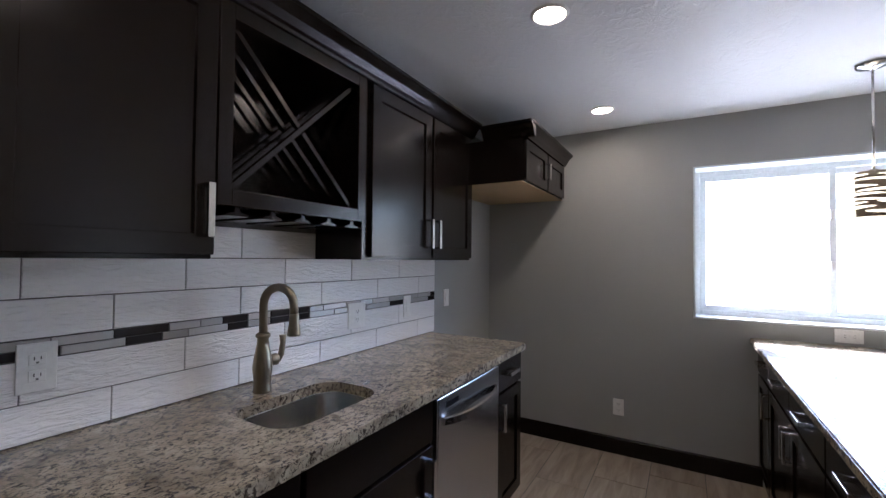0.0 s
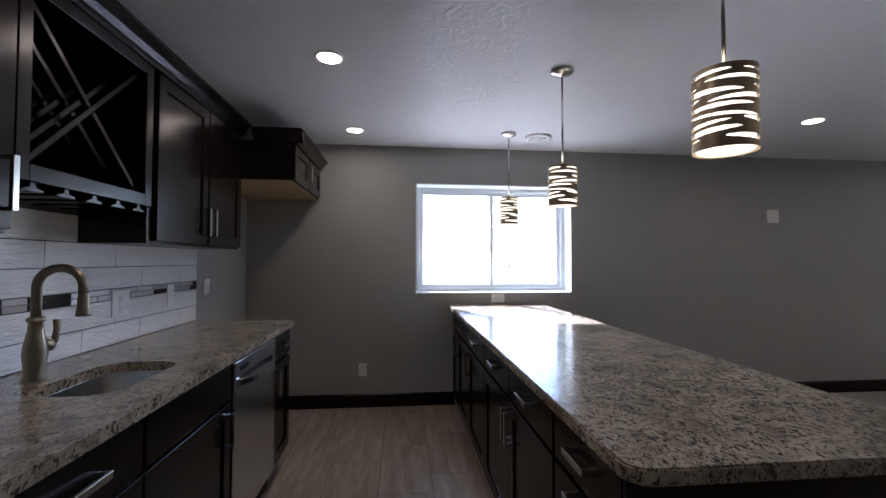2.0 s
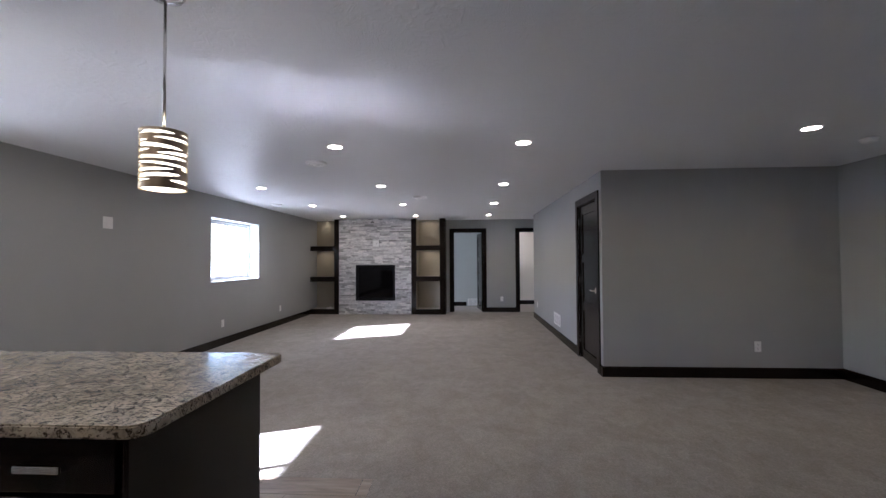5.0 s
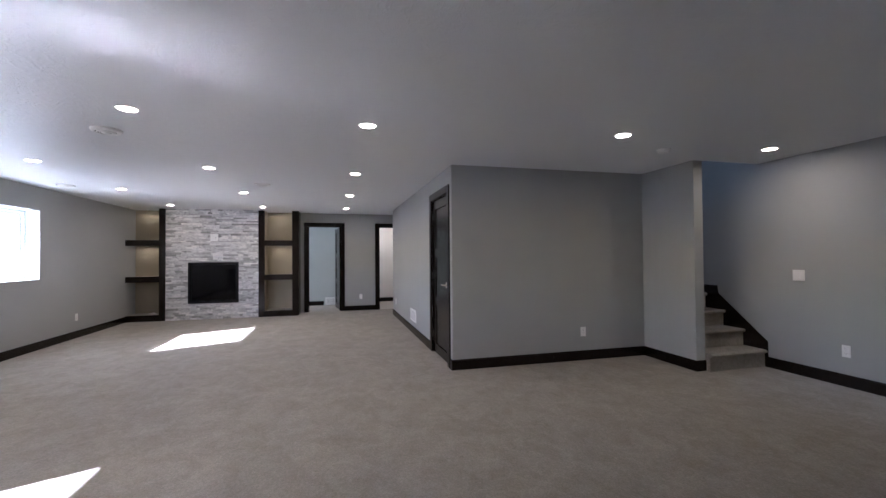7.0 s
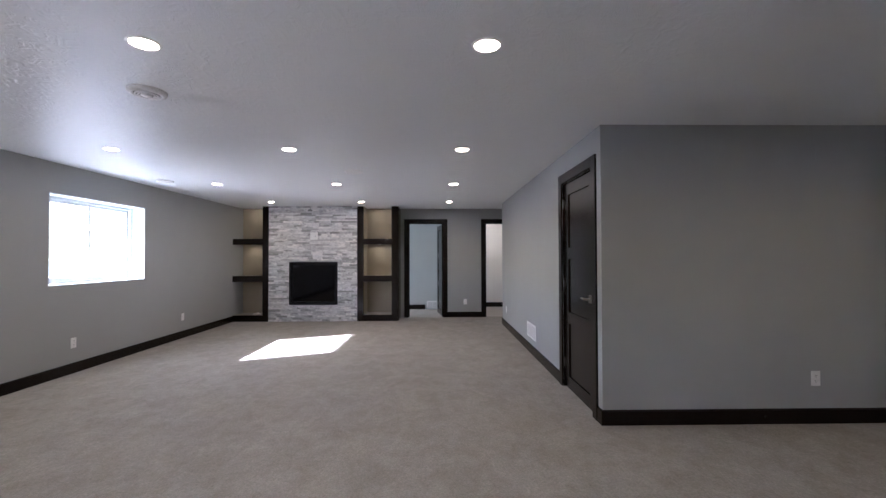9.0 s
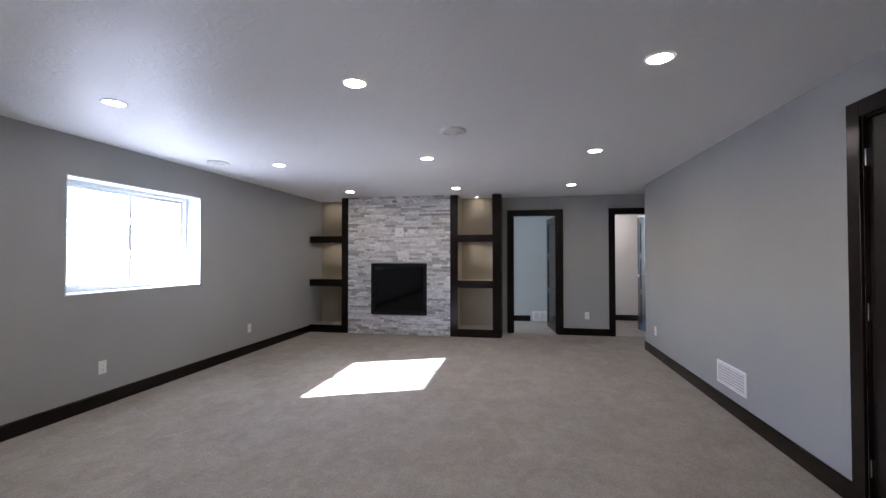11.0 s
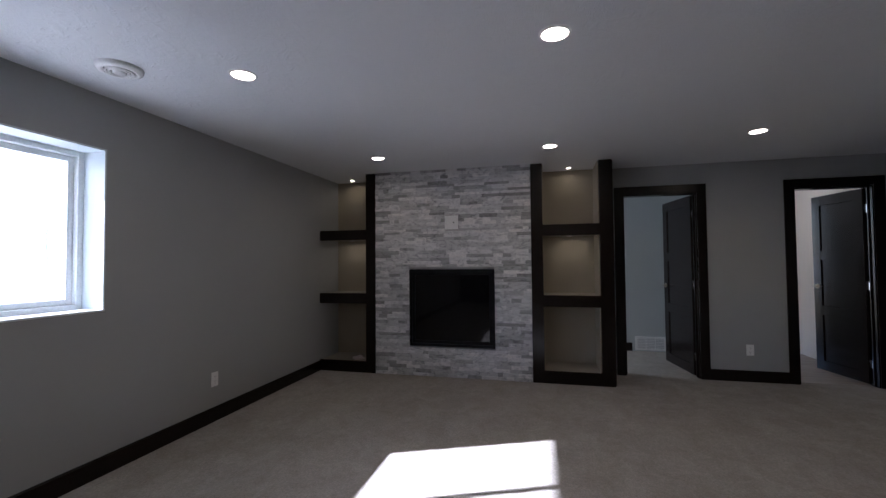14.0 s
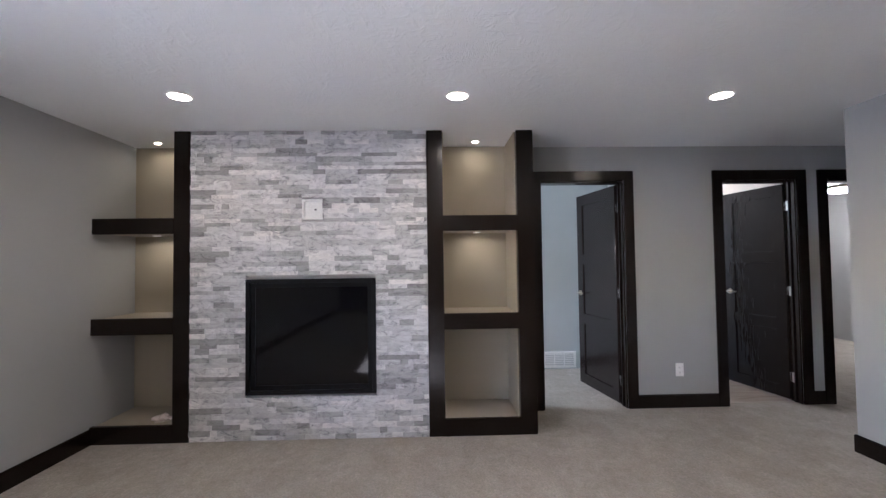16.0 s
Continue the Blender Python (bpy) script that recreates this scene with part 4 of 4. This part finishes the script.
def crown(bm, y0, y1, face, low):
    """Crown moulding along y, leaning out from a face that looks along x."""
    o = [(face - 0.02, low), (face + 0.006, low), (face + 0.01, low + 0.012), (face + 0.018, low + 0.02), (face + 0.03, low + 0.045), (face + 0.052, low + 0.066), (face + 0.06, low + 0.07), (face + 0.06, low + 0.085), (face - 0.02, low + 0.085)]
    return extruded(o, "y", y0, y1, bm)


def upper_unit(y0, y1, doors, label, back=WEST, front=UPF, z0=UP0, z1=UP1, under=ESPRESSO):
    c = thing("wall_cabinet", (0, (y0 + y1) / 2, z0), label, "cabinet", "wall cabinets")
    m = (y0 + y1) / 2
    part("body", box(back, front - 0.02, y0 - m + 0.001, y1 - m - 0.001, 0.003, z1 - z0 + 0.01), ESPRESSO, c)
    part("underside", box(back, front - 0.021, y0 - m + 0.002, y1 - m - 0.002, 0.0, 0.003), under, c)
    for a, d, at in doors:
        f = framed("door", c, a - m + 0.003, d - m - 0.003, 0.012, z1 - z0 - 0.006, front - 0.019, front, 0.058, ESPRESSO)
        if at:
            pull(f, front, (a + 0.03 if at == "low" else d - 0.03) - m, 0.135 if z1 - z0 > 0.5 else (z1 - z0) / 2, 0.15 if z1 - z0 > 0.5 else 0.11, 1, "z")
    return c


upper_unit(1.15, 1.54, [(1.15, 1.54, "low")], "dark espresso shaker wall cabinet")
upper_unit(1.54, 2.012, [(1.54, 2.012, "high")], "dark espresso shaker wall cabinet with bar pull")
upper_unit(2.65, 3.655, [(2.69, 3.175, "high"), (3.19, 3.65, "low")], "dark espresso two-door shaker wall cabinet")
solid("crown_moulding", crown(bmesh.new(), 1.14, 3.66, UPF, UP1), ESPRESSO_H, "dark espresso crown moulding over the wall cabinets", "moulding", kind="structure")

# wine cabinet with crossed lattice and stemware rails
wz0, wz1, wy0, wy1 = 1.54, 2.145, 2.014, 2.648
wine = thing("wine_cabinet", (0, (wy0 + wy1) / 2, wz0), "dark espresso open wine cabinet with crossed lattice", "cabinet", "wall cabinets")
hw, hh = (wy1 - wy0) / 2, wz1 - wz0
part("side_panel", box(WEST, UPF - 0.02, -hw, -hw + 0.018, 0, hh), ESPRESSO, wine)
part("side_panel", box(WEST, UPF - 0.02, hw - 0.018, hw, 0, hh), ESPRESSO, wine)
part("bottom_board", box(WEST, UPF - 0.02, -hw + 0.018, hw - 0.018, 0, 0.018), ESPRESSO, wine)
part("top_board", box(WEST, UPF - 0.02, -hw + 0.018, hw - 0.018, hh - 0.018, hh), ESPRESSO, wine)
part("backboard", box(WEST, WEST + 0.012, -hw + 0.018, hw - 0.018, 0.018, hh - 0.018), ESPRESSO, wine)
bm = bmesh.new()
add_box(bm, UPF - 0.02, UPF, -hw, -hw + 0.045, 0, hh, 0.002), add_box(bm, UPF - 0.02, UPF, hw - 0.045, hw, 0, hh, 0.002)
add_box(bm, UPF - 0.02, UPF, -hw + 0.045, hw - 0.045, 0, 0.05, 0.002), add_box(bm, UPF - 0.02, UPF, -hw + 0.045, hw - 0.045, hh - 0.05, hh, 0.002)
part("face_frame", bm, ESPRESSO, wine)
iw, ih = hw - 0.03, hh / 2 - 0.03
ang = math.atan2(ih, iw)
L = math.hypot(iw, ih)
for depth in (UPF - 0.045, UPF - 0.115, UPF - 0.185, UPF - 0.25):
    for k, seg in ((1, (-1, 1)), (-1, (-1, -0.03)), (-1, (0.03, 1))):
        bm = box(depth, depth + 0.018, seg[0] * L, seg[1] * L, -0.009, 0.009, 0.001)
        bm.transform(Matrix.Translation((0, 0, hh / 2)) @ Matrix.Rotation(k * ang, 4, "X"))
        part("lattice_slat", bm, ESPRESSO_H, wine)
stem = thing("stemware_rack", (0, (wy0 + wy1) / 2, wz0), "dark wooden stemware rails hung under the wine cabinet", "rack")
for i in range(5):
    y = -hw + 0.07 + i * (2 * hw - 0.14) / 4
    part("rail", extruded([(y - 0.008, 0.0), (y - 0.010, -0.014), (y - 0.036, -0.022), (y - 0.036, -0.027), (y + 0.036, -0.027), (y + 0.036, -0.022), (y + 0.010, -0.014), (y + 0.008, 0.0)], "x", WEST + 0.02, UPF - 0.01), ESPRESSO, stem)

# cabinet over the fridge space
fridge = upper_unit(3.665, NORTH - 0.005, [(3.68, 4.12, "high"), (4.135, NORTH - 0.02, None)], "deep dark espresso cabinet over the empty fridge space", WEST, 0.89, 1.855, 2.115, MAPLE)
bm = crown(bmesh.new(), 3.645, NORTH - 0.004, 0.89, 2.115)
extruded([(3.685, 2.115), (3.659, 2.115), (3.655, 2.127), (3.647, 2.135), (3.635, 2.16), (3.613, 2.181), (3.605, 2.185), (3.605, 2.2), (3.685, 2.2)], "x", 0.62, 0.945, bm)
solid("crown_moulding", bm, ESPRESSO_H, "dark espresso crown moulding over the fridge cabinet", "moulding", kind="structure")

# ---- backsplash ----
back = tagged(new("backsplash"), "white rippled subway tile backsplash with a mosaic band", "backsplash", "", "structure")
part("backing", box(WEST, WEST + 0.004, 1.12, 3.68, CTOP, 1.56), GROUT, back)
TY0, TY1, TG = 1.12, 3.68, 0.0016
shared = {}


def tile_piece(name, y0, y1, z0, z1, mat, depth, bevel=0.0012):
    key = (name, round(y1 - y0, 3), round(z1 - z0, 3), mat.name)
    if key not in shared:
        w, h = (y1 - y0) / 2 - TG, (z1 - z0) / 2 - TG
        bm = bmesh.new()
        lo = [bm.verts.new((0, y, z)) for y, z in ((-w, -h), (w, -h), (w, h), (-w, h))]
        mid = [bm.verts.new((depth - bevel, y, z)) for y, z in ((-w, -h), (w, -h), (w, h), (-w, h))]
        w, h = w - bevel, h - bevel
        up = [bm.verts.new((depth, y, z)) for y, z in ((-w, -h), (w, -h), (w, h), (-w, h))]
        for a, c in ((lo, mid), (mid, up)):
            for i in range(4):
                bm.faces.new((a[i], a[(i + 1) % 4], c[(i + 1) % 4], c[i]))
        bm.faces.new(up)
        shared[key] = finish(name, bm, mat)
    ob = new(name, shared[key])
    ob.parent = back
    ob.location = (WEST + 0.0041, (y0 + y1) / 2, (z0 + z1) / 2)
    return ob


def courses(z0, z1, first, pitch, low=TY0, high=TY1):
    y = first
    while y > low:
        y -= pitch
    while y < high:
        a, c = max(y, low), min(y + pitch, high)
        if c - a > 0.02:
            tile_piece("tile", a, c, z0, z1, WALLTILE, 0.006)
        y += pitch


courses(0.916, 1.015, 1.888, 0.398)
courses(1.015, 1.124, 2.09, 0.398)
courses(1.177, 1.28, 1.887, 0.400)
courses(1.28, 1.386, 2.087, 0.398)
courses(1.386, 1.5, 2.287, 0.398, 2.014, 2.648)
rng = random.Random(21)
for z0, z1 in ((1.125, 1.1505), (1.1505, 1.176)):
    y, was = TY0, None
    while y < TY1 - 0.02:
        c = min(TY1, y + rng.choice((0.08, 0.1, 0.14, 0.15, 0.2, 0.2)))
        pick = rng.choice((MOSAIC_GREY, MOSAIC_METAL, MOSAIC_METAL) if was is MOSAIC_DARK else (MOSAIC_DARK, MOSAIC_DARK, MOSAIC_GREY, MOSAIC_METAL))
        tile_piece("mosaic_tile", y, c, z0, z1, pick, 0.0055, 0.0008)
        was = pick
        y = c
GO = "white duplex outlet plate on the tiled backsplash"
plate("backsplash_outlet", "outlet", (WEST + 0.0102, 1.723, 1.105), 0, 0.08, 0.125, GO, "backsplash outlets")
plate("backsplash_outlet", "outlet", (WEST + 0.0102, 2.922, 1.103), 0, 0.125, 0.125, GO, "backsplash outlets")
plate("backsplash_switch", "switch", (WEST + 0.0102, 3.36, 1.108), 0, 0.072, 0.125, "white rocker switch plate on the tiled backsplash", "backsplash outlets")


# ---- fireplace wall ----
FY0, FY1 = 2.05, 3.86
OPEN = (2.45, 3.437, 0.343, 1.218)
solid("chimney_breast", holed(FY0, FY1, 0, H, [OPEN], "y", STONE + 0.022, STONE + 0.10), MORTAR, "pale mortar bed behind the stone veneer", "wall", kind="structure")
fire = thing("fireplace", (STONE, (OPEN[0] + OPEN[1]) / 2, OPEN[2]), "black gas fireplace insert behind dark glass", "fireplace")
hw, hh = (OPEN[1] - OPEN[0]) / 2, OPEN[3] - OPEN[2]
bm = bmesh.new()
for a, c, d, e in ((-hw, -hw + 0.03, 0, hh), (hw - 0.03, hw, 0, hh), (-hw + 0.03, hw - 0.03, 0, 0.03), (-hw + 0.03, hw - 0.03, hh - 0.03, hh)):
    add_box(bm, -0.018, 0.05, a, c, d, e, 0.003)
part("surround", bm, BLACKTRIM, fire, "black metal surround")
bm = bmesh.new()
for a, c, d, e in ((-hw + 0.03, -hw + 0.065, 0.03, hh - 0.03), (hw - 0.065, hw - 0.03, 0.03, hh - 0.03), (-hw + 0.065, hw - 0.065, 0.03, 0.065), (-hw + 0.065, hw - 0.065, hh - 0.065, hh - 0.03)):
    add_box(bm, 0.004, 0.04, a, c, d, e, 0.003)
part("inner_frame", bm, BLACKIN, fire)
part("glass", box(0.018, 0.024, -hw + 0.065, hw - 0.065, 0.065, hh - 0.065), FIREGLASS, fire, "dark reflective glass")
bm = bmesh.new()
add_box(bm, 0.05, 0.42, -hw, hw, 0, 0.02), add_box(bm, 0.05, 0.42, -hw, hw, hh - 0.02, hh), add_box(bm, 0.40, 0.42, -hw, hw, 0.02, hh - 0.02)
add_box(bm, 0.05, 0.40, -hw, -hw + 0.02, 0.02, hh - 0.02), add_box(bm, 0.05, 0.40, hw - 0.02, hw, 0.02, hh - 0.02)
part("firebox", bm, BLACKIN, fire)

# media box set in the stone
PB = (2.855, 3.01, 1.668, 1.836)
mb = thing("media_outlet_box", (STONE - 0.006, (PB[0] + PB[1]) / 2, (PB[2] + PB[3]) / 2), "white recessed media outlet box set in the stone", "outlet box")
w = (PB[1] - PB[0]) / 2
bm = bmesh.new()
for a, c, d, e in ((-w, -w + 0.018, -w, w), (w - 0.018, w, -w, w), (-w + 0.018, w - 0.018, -w, -w + 0.018), (-w + 0.018, w - 0.018, w - 0.018, w)):
    add_box(bm, -0.006, 0.02, a, c, d, e, 0.002)
part("bezel", bm, WHITE, mb)
part("backplate", box(0.018, 0.022, -w + 0.018, w - 0.018, -w + 0.018, w - 0.018), WHITE, mb)
part("cable_knob", tube([(0.018, -0.02, 0.0), (0.0, -0.02, -0.002)], [0.008, 0.005], 10), SOCKET, mb)

# ---- built-in shelves ----
NF, ND = STONE - 0.012, 11.70       # frame front and niche back


def niche(name, y0, y1, posts, label):
    t = thing(name, (NF, (y0 + y1) / 2, 0), label, "shelves", "built-in shelves")
    m = (y0 + y1) / 2
    d = ND - NF
    for a, c in posts:
        part("post", box(0, 0.055, a - m, c - m, 0, H - 0.002, 0.002), ESPRESSO, t)
    a = y0 - m if not any(abs(p[0] - y0) < 1e-6 for p in posts) else min(p[1] for p in posts if abs(p[0] - y0) < 1e-6) - m
    c = y1 - m if not any(abs(p[1] - y1) < 1e-6 for p in posts) else max(p[0] for p in posts if abs(p[1] - y1) < 1e-6) - m
    part("backboard", box(d, d + 0.02, y0 - m, y1 - m, 0.0, H - 0.002), SHELFTOP, t, "beige painted niche back")
    part("side_panel", box(0.056, d, y0 - m + 0.001, a + 0.008 if a > y0 - m else y0 - m + 0.012, 0.0, H - 0.002), SHELFTOP, t, "beige painted niche side")
    if c < y1 - m:
        part("side_panel", box(0.056, d, c - 0.008 if c < y1 - m else y1 - m - 0.012, y1 - m - 0.001, 0.0, H - 0.002), SHELFTOP, t, "beige painted niche side")
    for z0, z1 in ((0.0, 0.13), (0.812, 0.935), (1.575, 1.695)):
        sh = part("shelf", box(0.03, d, a + 0.009, c - 0.009, z0 + 0.012, z1 - 0.006), SHELFTOP, t, "beige painted shelf board")
        part("nosing", box(-0.002, 0.03, a, c, z0, z1, 0.002), ESPRESSO_H, sh, "dark espresso shelf nosing")
    return t


niche("built_in_shelves", FY1 + 0.001, NORTH - 0.001, [(FY1 + 0.001, FY1 + 0.122)], "built-in wall niche with dark shelf edges beside the stone")
niche("built_in_shelves", 1.215, FY0 - 0.001, [(1.215, 1.345), (1.925, FY0 - 0.001)], "built-in niche with three shelves framed in dark wood")
solid("niche_end_panel", box(NF + 0.056, EAST, 1.20, 1.2145, 0, H - 0.002), ESPRESSO, "dark espresso side panel of the built-in shelves", "panel")
for y in (4.31, 1.63):
    for z in (H, 1.585):
        can_light(11.55, y, 0.026, PUCKLENS, "small lit puck light over a niche shelf", "niche puck lights", z)

# crumpled paper on the lowest shelf
rng = random.Random(4)
bm = bmesh.new()
bmesh.ops.create_icosphere(bm, subdivisions=3, radius=0.5)
for v in bm.verts:
    k = 0.72 + 0.45 * noise.noise(v.co * 3.1)
    v.co = Vector((v.co.x * 0.15 * k, v.co.y * 0.17 * k, max(-0.012, v.co.z * 0.09 * k)))
solid("crumpled_paper", bm, CLOTH, "crumpled off-white paper lying on a niche shelf", "paper").location = (11.37, 4.14, 0.1365)

# floor register seen in the bedroom
def register(x, y, z, turn, wide, high, banks):
    reg = thing("wall_register", (x, y, z), "white louvred wall register above the baseboard", "vent", "wall registers", turn)
    part("frame", box(0, 0.009, -wide / 2, wide / 2, -high / 2, high / 2, 0.002), WHITE, reg)
    w = (wide - 0.05) / banks
    for k in range(banks):
        u = -wide / 2 + 0.025 + k * w
        # solid plate whose grey stands for the shaded gaps between louvres
        bank = part("louvre_bank", box(0.009, 0.0105, u + 0.006, u + w - 0.006, -high / 2 + 0.022, high / 2 - 0.022), VENTGREY, reg, "flat bank coloured grey for the shade between louvres")
        for j in range(7):
            zz = -high / 2 + 0.03 + j * (high - 0.06) / 6
            part("louvre", box(0.0105, 0.014, u + 0.006, u + w - 0.006, zz - 0.004, zz + 0.004, 0.001), WHITE, bank)


register(13.15, 0.457, 0.112, 180, 0.41, 0.195, 3)
register(8.32, BOX_Y, 0.305, 90, 0.5, 0.2, 2)

# flush lamp of the far room
fl = thing("flush_ceiling_light", (13.85, -3.94, H), "lit flush ceiling light with brass band", "ceiling light")
part("band", lathe([(0, -0.001), (0.17, -0.001), (0.175, -0.03), (0.172, -0.045)], 40), NICKEL, fl, "brass band")
part("bowl", lathe([(0.165, -0.046), (0.16, -0.075), (0.11, -0.10), (0, -0.112)], 40), FLUSHLENS, fl, "glowing frosted glass bowl")
bl = thing("flush_ceiling_light", (12.9, -0.8, H), "lit flush ceiling light with brass band", "ceiling light")
part("band", lathe([(0, -0.001), (0.14, -0.001), (0.145, -0.03), (0.142, -0.045)], 40), NICKEL, bl, "brass band")
part("bowl", lathe([(0.135, -0.046), (0.13, -0.075), (0.09, -0.10), (0, -0.112)], 40), BATHLENS, bl, "glowing frosted glass bowl")

# ---- stairs ----
stairs = thing("stairs", (4.985, -4.0, 0), "carpeted straight stairs rising behind the wall", "stairs")
RISE, GO_, LANDING = 0.198, 0.262, 0.95
for i in range(12):
    z = (i + 1) * RISE
    x = 0.035 + i * GO_ + (LANDING - GO_ if i > 3 else 0)
    deep = LANDING if i == 3 else GO_
    o = [(x, 0 if i == 0 else z - RISE - 0.03), (x, z - 0.045), (x - 0.026, z - 0.036), (x - 0.034, z - 0.018), (x - 0.026, z - 0.004), (x - 0.012, z), (x + deep + 0.03, z), (x + deep + 0.03, 0 if i == 0 else z - RISE - 0.03)]
    part("step" if i != 3 else "landing", extruded(o, "y", -0.383, 0.404), CARPET, stairs)
sk = [(0.005, 0.0), (0.005, 0.292), (0.64, 0.805), (0.65, 0.90), (1.78, 0.90), (1.78, 0.5), (0.7, 0.5), (0.4, 0.0)]
part("skirt_board", extruded(sk, "y", -0.3995, -0.384), ESPRESSO, stairs, "dark espresso stair skirt board")
rail = thing("handrail", (5.65, -3.66, 1.0), "dark wooden handrail beside the stairs", "handrail")
part("rail", tube([(-0.46, 0, -0.02), (-0.43, 0, 0.0), (0.1, 0, 0.40), (0.14, 0, 0.42)], 0.024, 14), ESPRESSO, rail)
for x in (-0.3, 0.0):
    z = 0.10 + (x + 0.3) * 0.755
    part("bracket", tube([(x, 0, z - 0.02), (x, 0.02, z - 0.05), (x, 0.064, z - 0.06)], 0.008, 8), NICKEL, rail)

# ---- kitchen floor tiles ----
kf = tagged(new("kitchen_floor"), "beige wood-look plank tile kitchen floor", "floor", "", "structure")
PW, PL = 0.315, 0.612
col = 0
x = 0.862 - 3 * PW
cache = {}
while x < TILE_X:
    y = 3.97 - PL * 7 + (col % 3) * PL / 3
    while y < NORTH:
        a, c, d, e = max(x, WEST), min(x + PW, TILE_X), max(y, TILE_Y), min(y + PL, NORTH)
        if c - a > 0.02 and e - d > 0.02:
            key = (round(c - a, 3), round(e - d, 3))
            if key not in cache:
                w, h, g, bv = (c - a) / 2, (e - d) / 2, 0.0022, 0.0012
                bm = bmesh.new()
                lo = [bm.verts.new((s * (w - g), t * (h - g), -0.010)) for s, t in ((-1, -1), (1, -1), (1, 1), (-1, 1))]
                mi = [bm.verts.new((s * (w - g), t * (h - g), -bv)) for s, t in ((-1, -1), (1, -1), (1, 1), (-1, 1))]
                up = [bm.verts.new((s * (w - g - bv), t * (h - g - bv), 0)) for s, t in ((-1, -1), (1, -1), (1, 1), (-1, 1))]
                for p, q in ((lo, mi), (mi, up)):
                    for i in range(4):
                        bm.faces.new((p[i], p[(i + 1) % 4], q[(i + 1) % 4], q[i]))
                bm.faces.new(up)
                cache[key] = finish("floor_tile", bm, FLOORTILE)
            ob = new("floor_tile", cache[key])
            ob.parent = kf
            ob.location = ((a + c) / 2, (d + e) / 2, 0.0)
        y += PL
    x += PW
    col += 1
part("grout_bed", box(WEST, TILE_X, TILE_Y, NORTH, -0.0115, -0.0025), GROUT, kf, "grey grout")

# ---- stone veneer ----
veneer = tagged(new("stone_veneer"), "split-face white and grey marble ledger stone", "stone wall", "", "structure")
rng = random.Random(11)
heights = [rng.choice((0.028, 0.034, 0.036, 0.038, 0.044)) for r in range(64)]
fit = (H - 0.002) / sum(heights)
pieces = []
top = 0.001
for hgt in heights:
    z0, top = top, top + hgt * fit
    z1 = top
    y = FY0 + 0.001 - rng.uniform(0, 0.1)
    while y < FY1 - 0.001:
        c = y + rng.choice((0.06, 0.09, 0.12, 0.15, 0.18, 0.22, 0.28)) * rng.uniform(0.85, 1.15)
        a, e = max(y, FY0 + 0.001), min(c, FY1 - 0.001)
        if FY1 - e < 0.03:
            e = c = FY1 - 0.001
        y = c
        if e - a < 0.015:
            continue
        for hole in (OPEN, PB):
            if z1 > hole[2] + 0.012 and z0 < hole[3] - 0.012 and e > hole[0] and a < hole[1]:
                if a < hole[0] and e > hole[1]:
                    pieces.append((a, hole[0], z0, z1))
                    a = hole[1]
                elif a < hole[0]:
                    e = hole[0]
                else:
                    a = hole[1]
        if e - a > 0.008:
            pieces.append((a, e, z0, z1))


def stone(bm, a, e, z0, z1, depth, tilt):
    """A split stone with a chipped, slightly tilted face; its back lies in the mortar bed."""
    xb = STONE + 0.021
    g = 0.00015
    ring = [(a + g, z0 + g), (e - g, z0 + g), (e - g, z1 - g), (a + g, z1 - g)]
    back_v = [bm.verts.new((xb, y, z)) for y, z in ring]
    front_v = [bm.verts.new((STONE - depth + rng.uniform(-0.0025, 0.0025) + tilt * (1 if i in (0, 3) else -1) + 0.0012, y, z)) for i, (y, z) in enumerate(ring)]
    b = min(0.0018, (e - a) * 0.3)
    face_v = [bm.verts.new((STONE - depth + rng.uniform(-0.002, 0.002) + tilt * (1 if i in (0, 3) else -1), y + (b if i in (0, 3) else -b), z + (b if i < 2 else -b))) for i, (y, z) in enumerate(ring)]
    for p, q in ((back_v, front_v), (front_v, face_v)):
        for i in range(4):
            bm.faces.new((p[i], p[(i + 1) % 4], q[(i + 1) % 4], q[i]))
    bm.faces.new(face_v)


near = sorted(pieces, key=lambda p: abs(p[2] - 1.3))[:300]
chosen = set(near)
rest = bmesh.new()
for pc in pieces:
    deep, tilt = rng.choice((0.004, 0.006, 0.007, 0.008, 0.010, 0.013)), rng.uniform(-0.002, 0.002)
    if pc in chosen:
        bm = bmesh.new()
        stone(bm, *pc, deep, tilt)
        bmesh.ops.recalc_face_normals(bm, faces=bm.faces)
        part("stone", bm, LEDGER, veneer)
    else:
        stone(rest, *pc, deep, tilt)
bmesh.ops.recalc_face_normals(rest, faces=rest.faces)
tagged(part("stone_courses", rest, LEDGER_REST, veneer), kind="stuff")
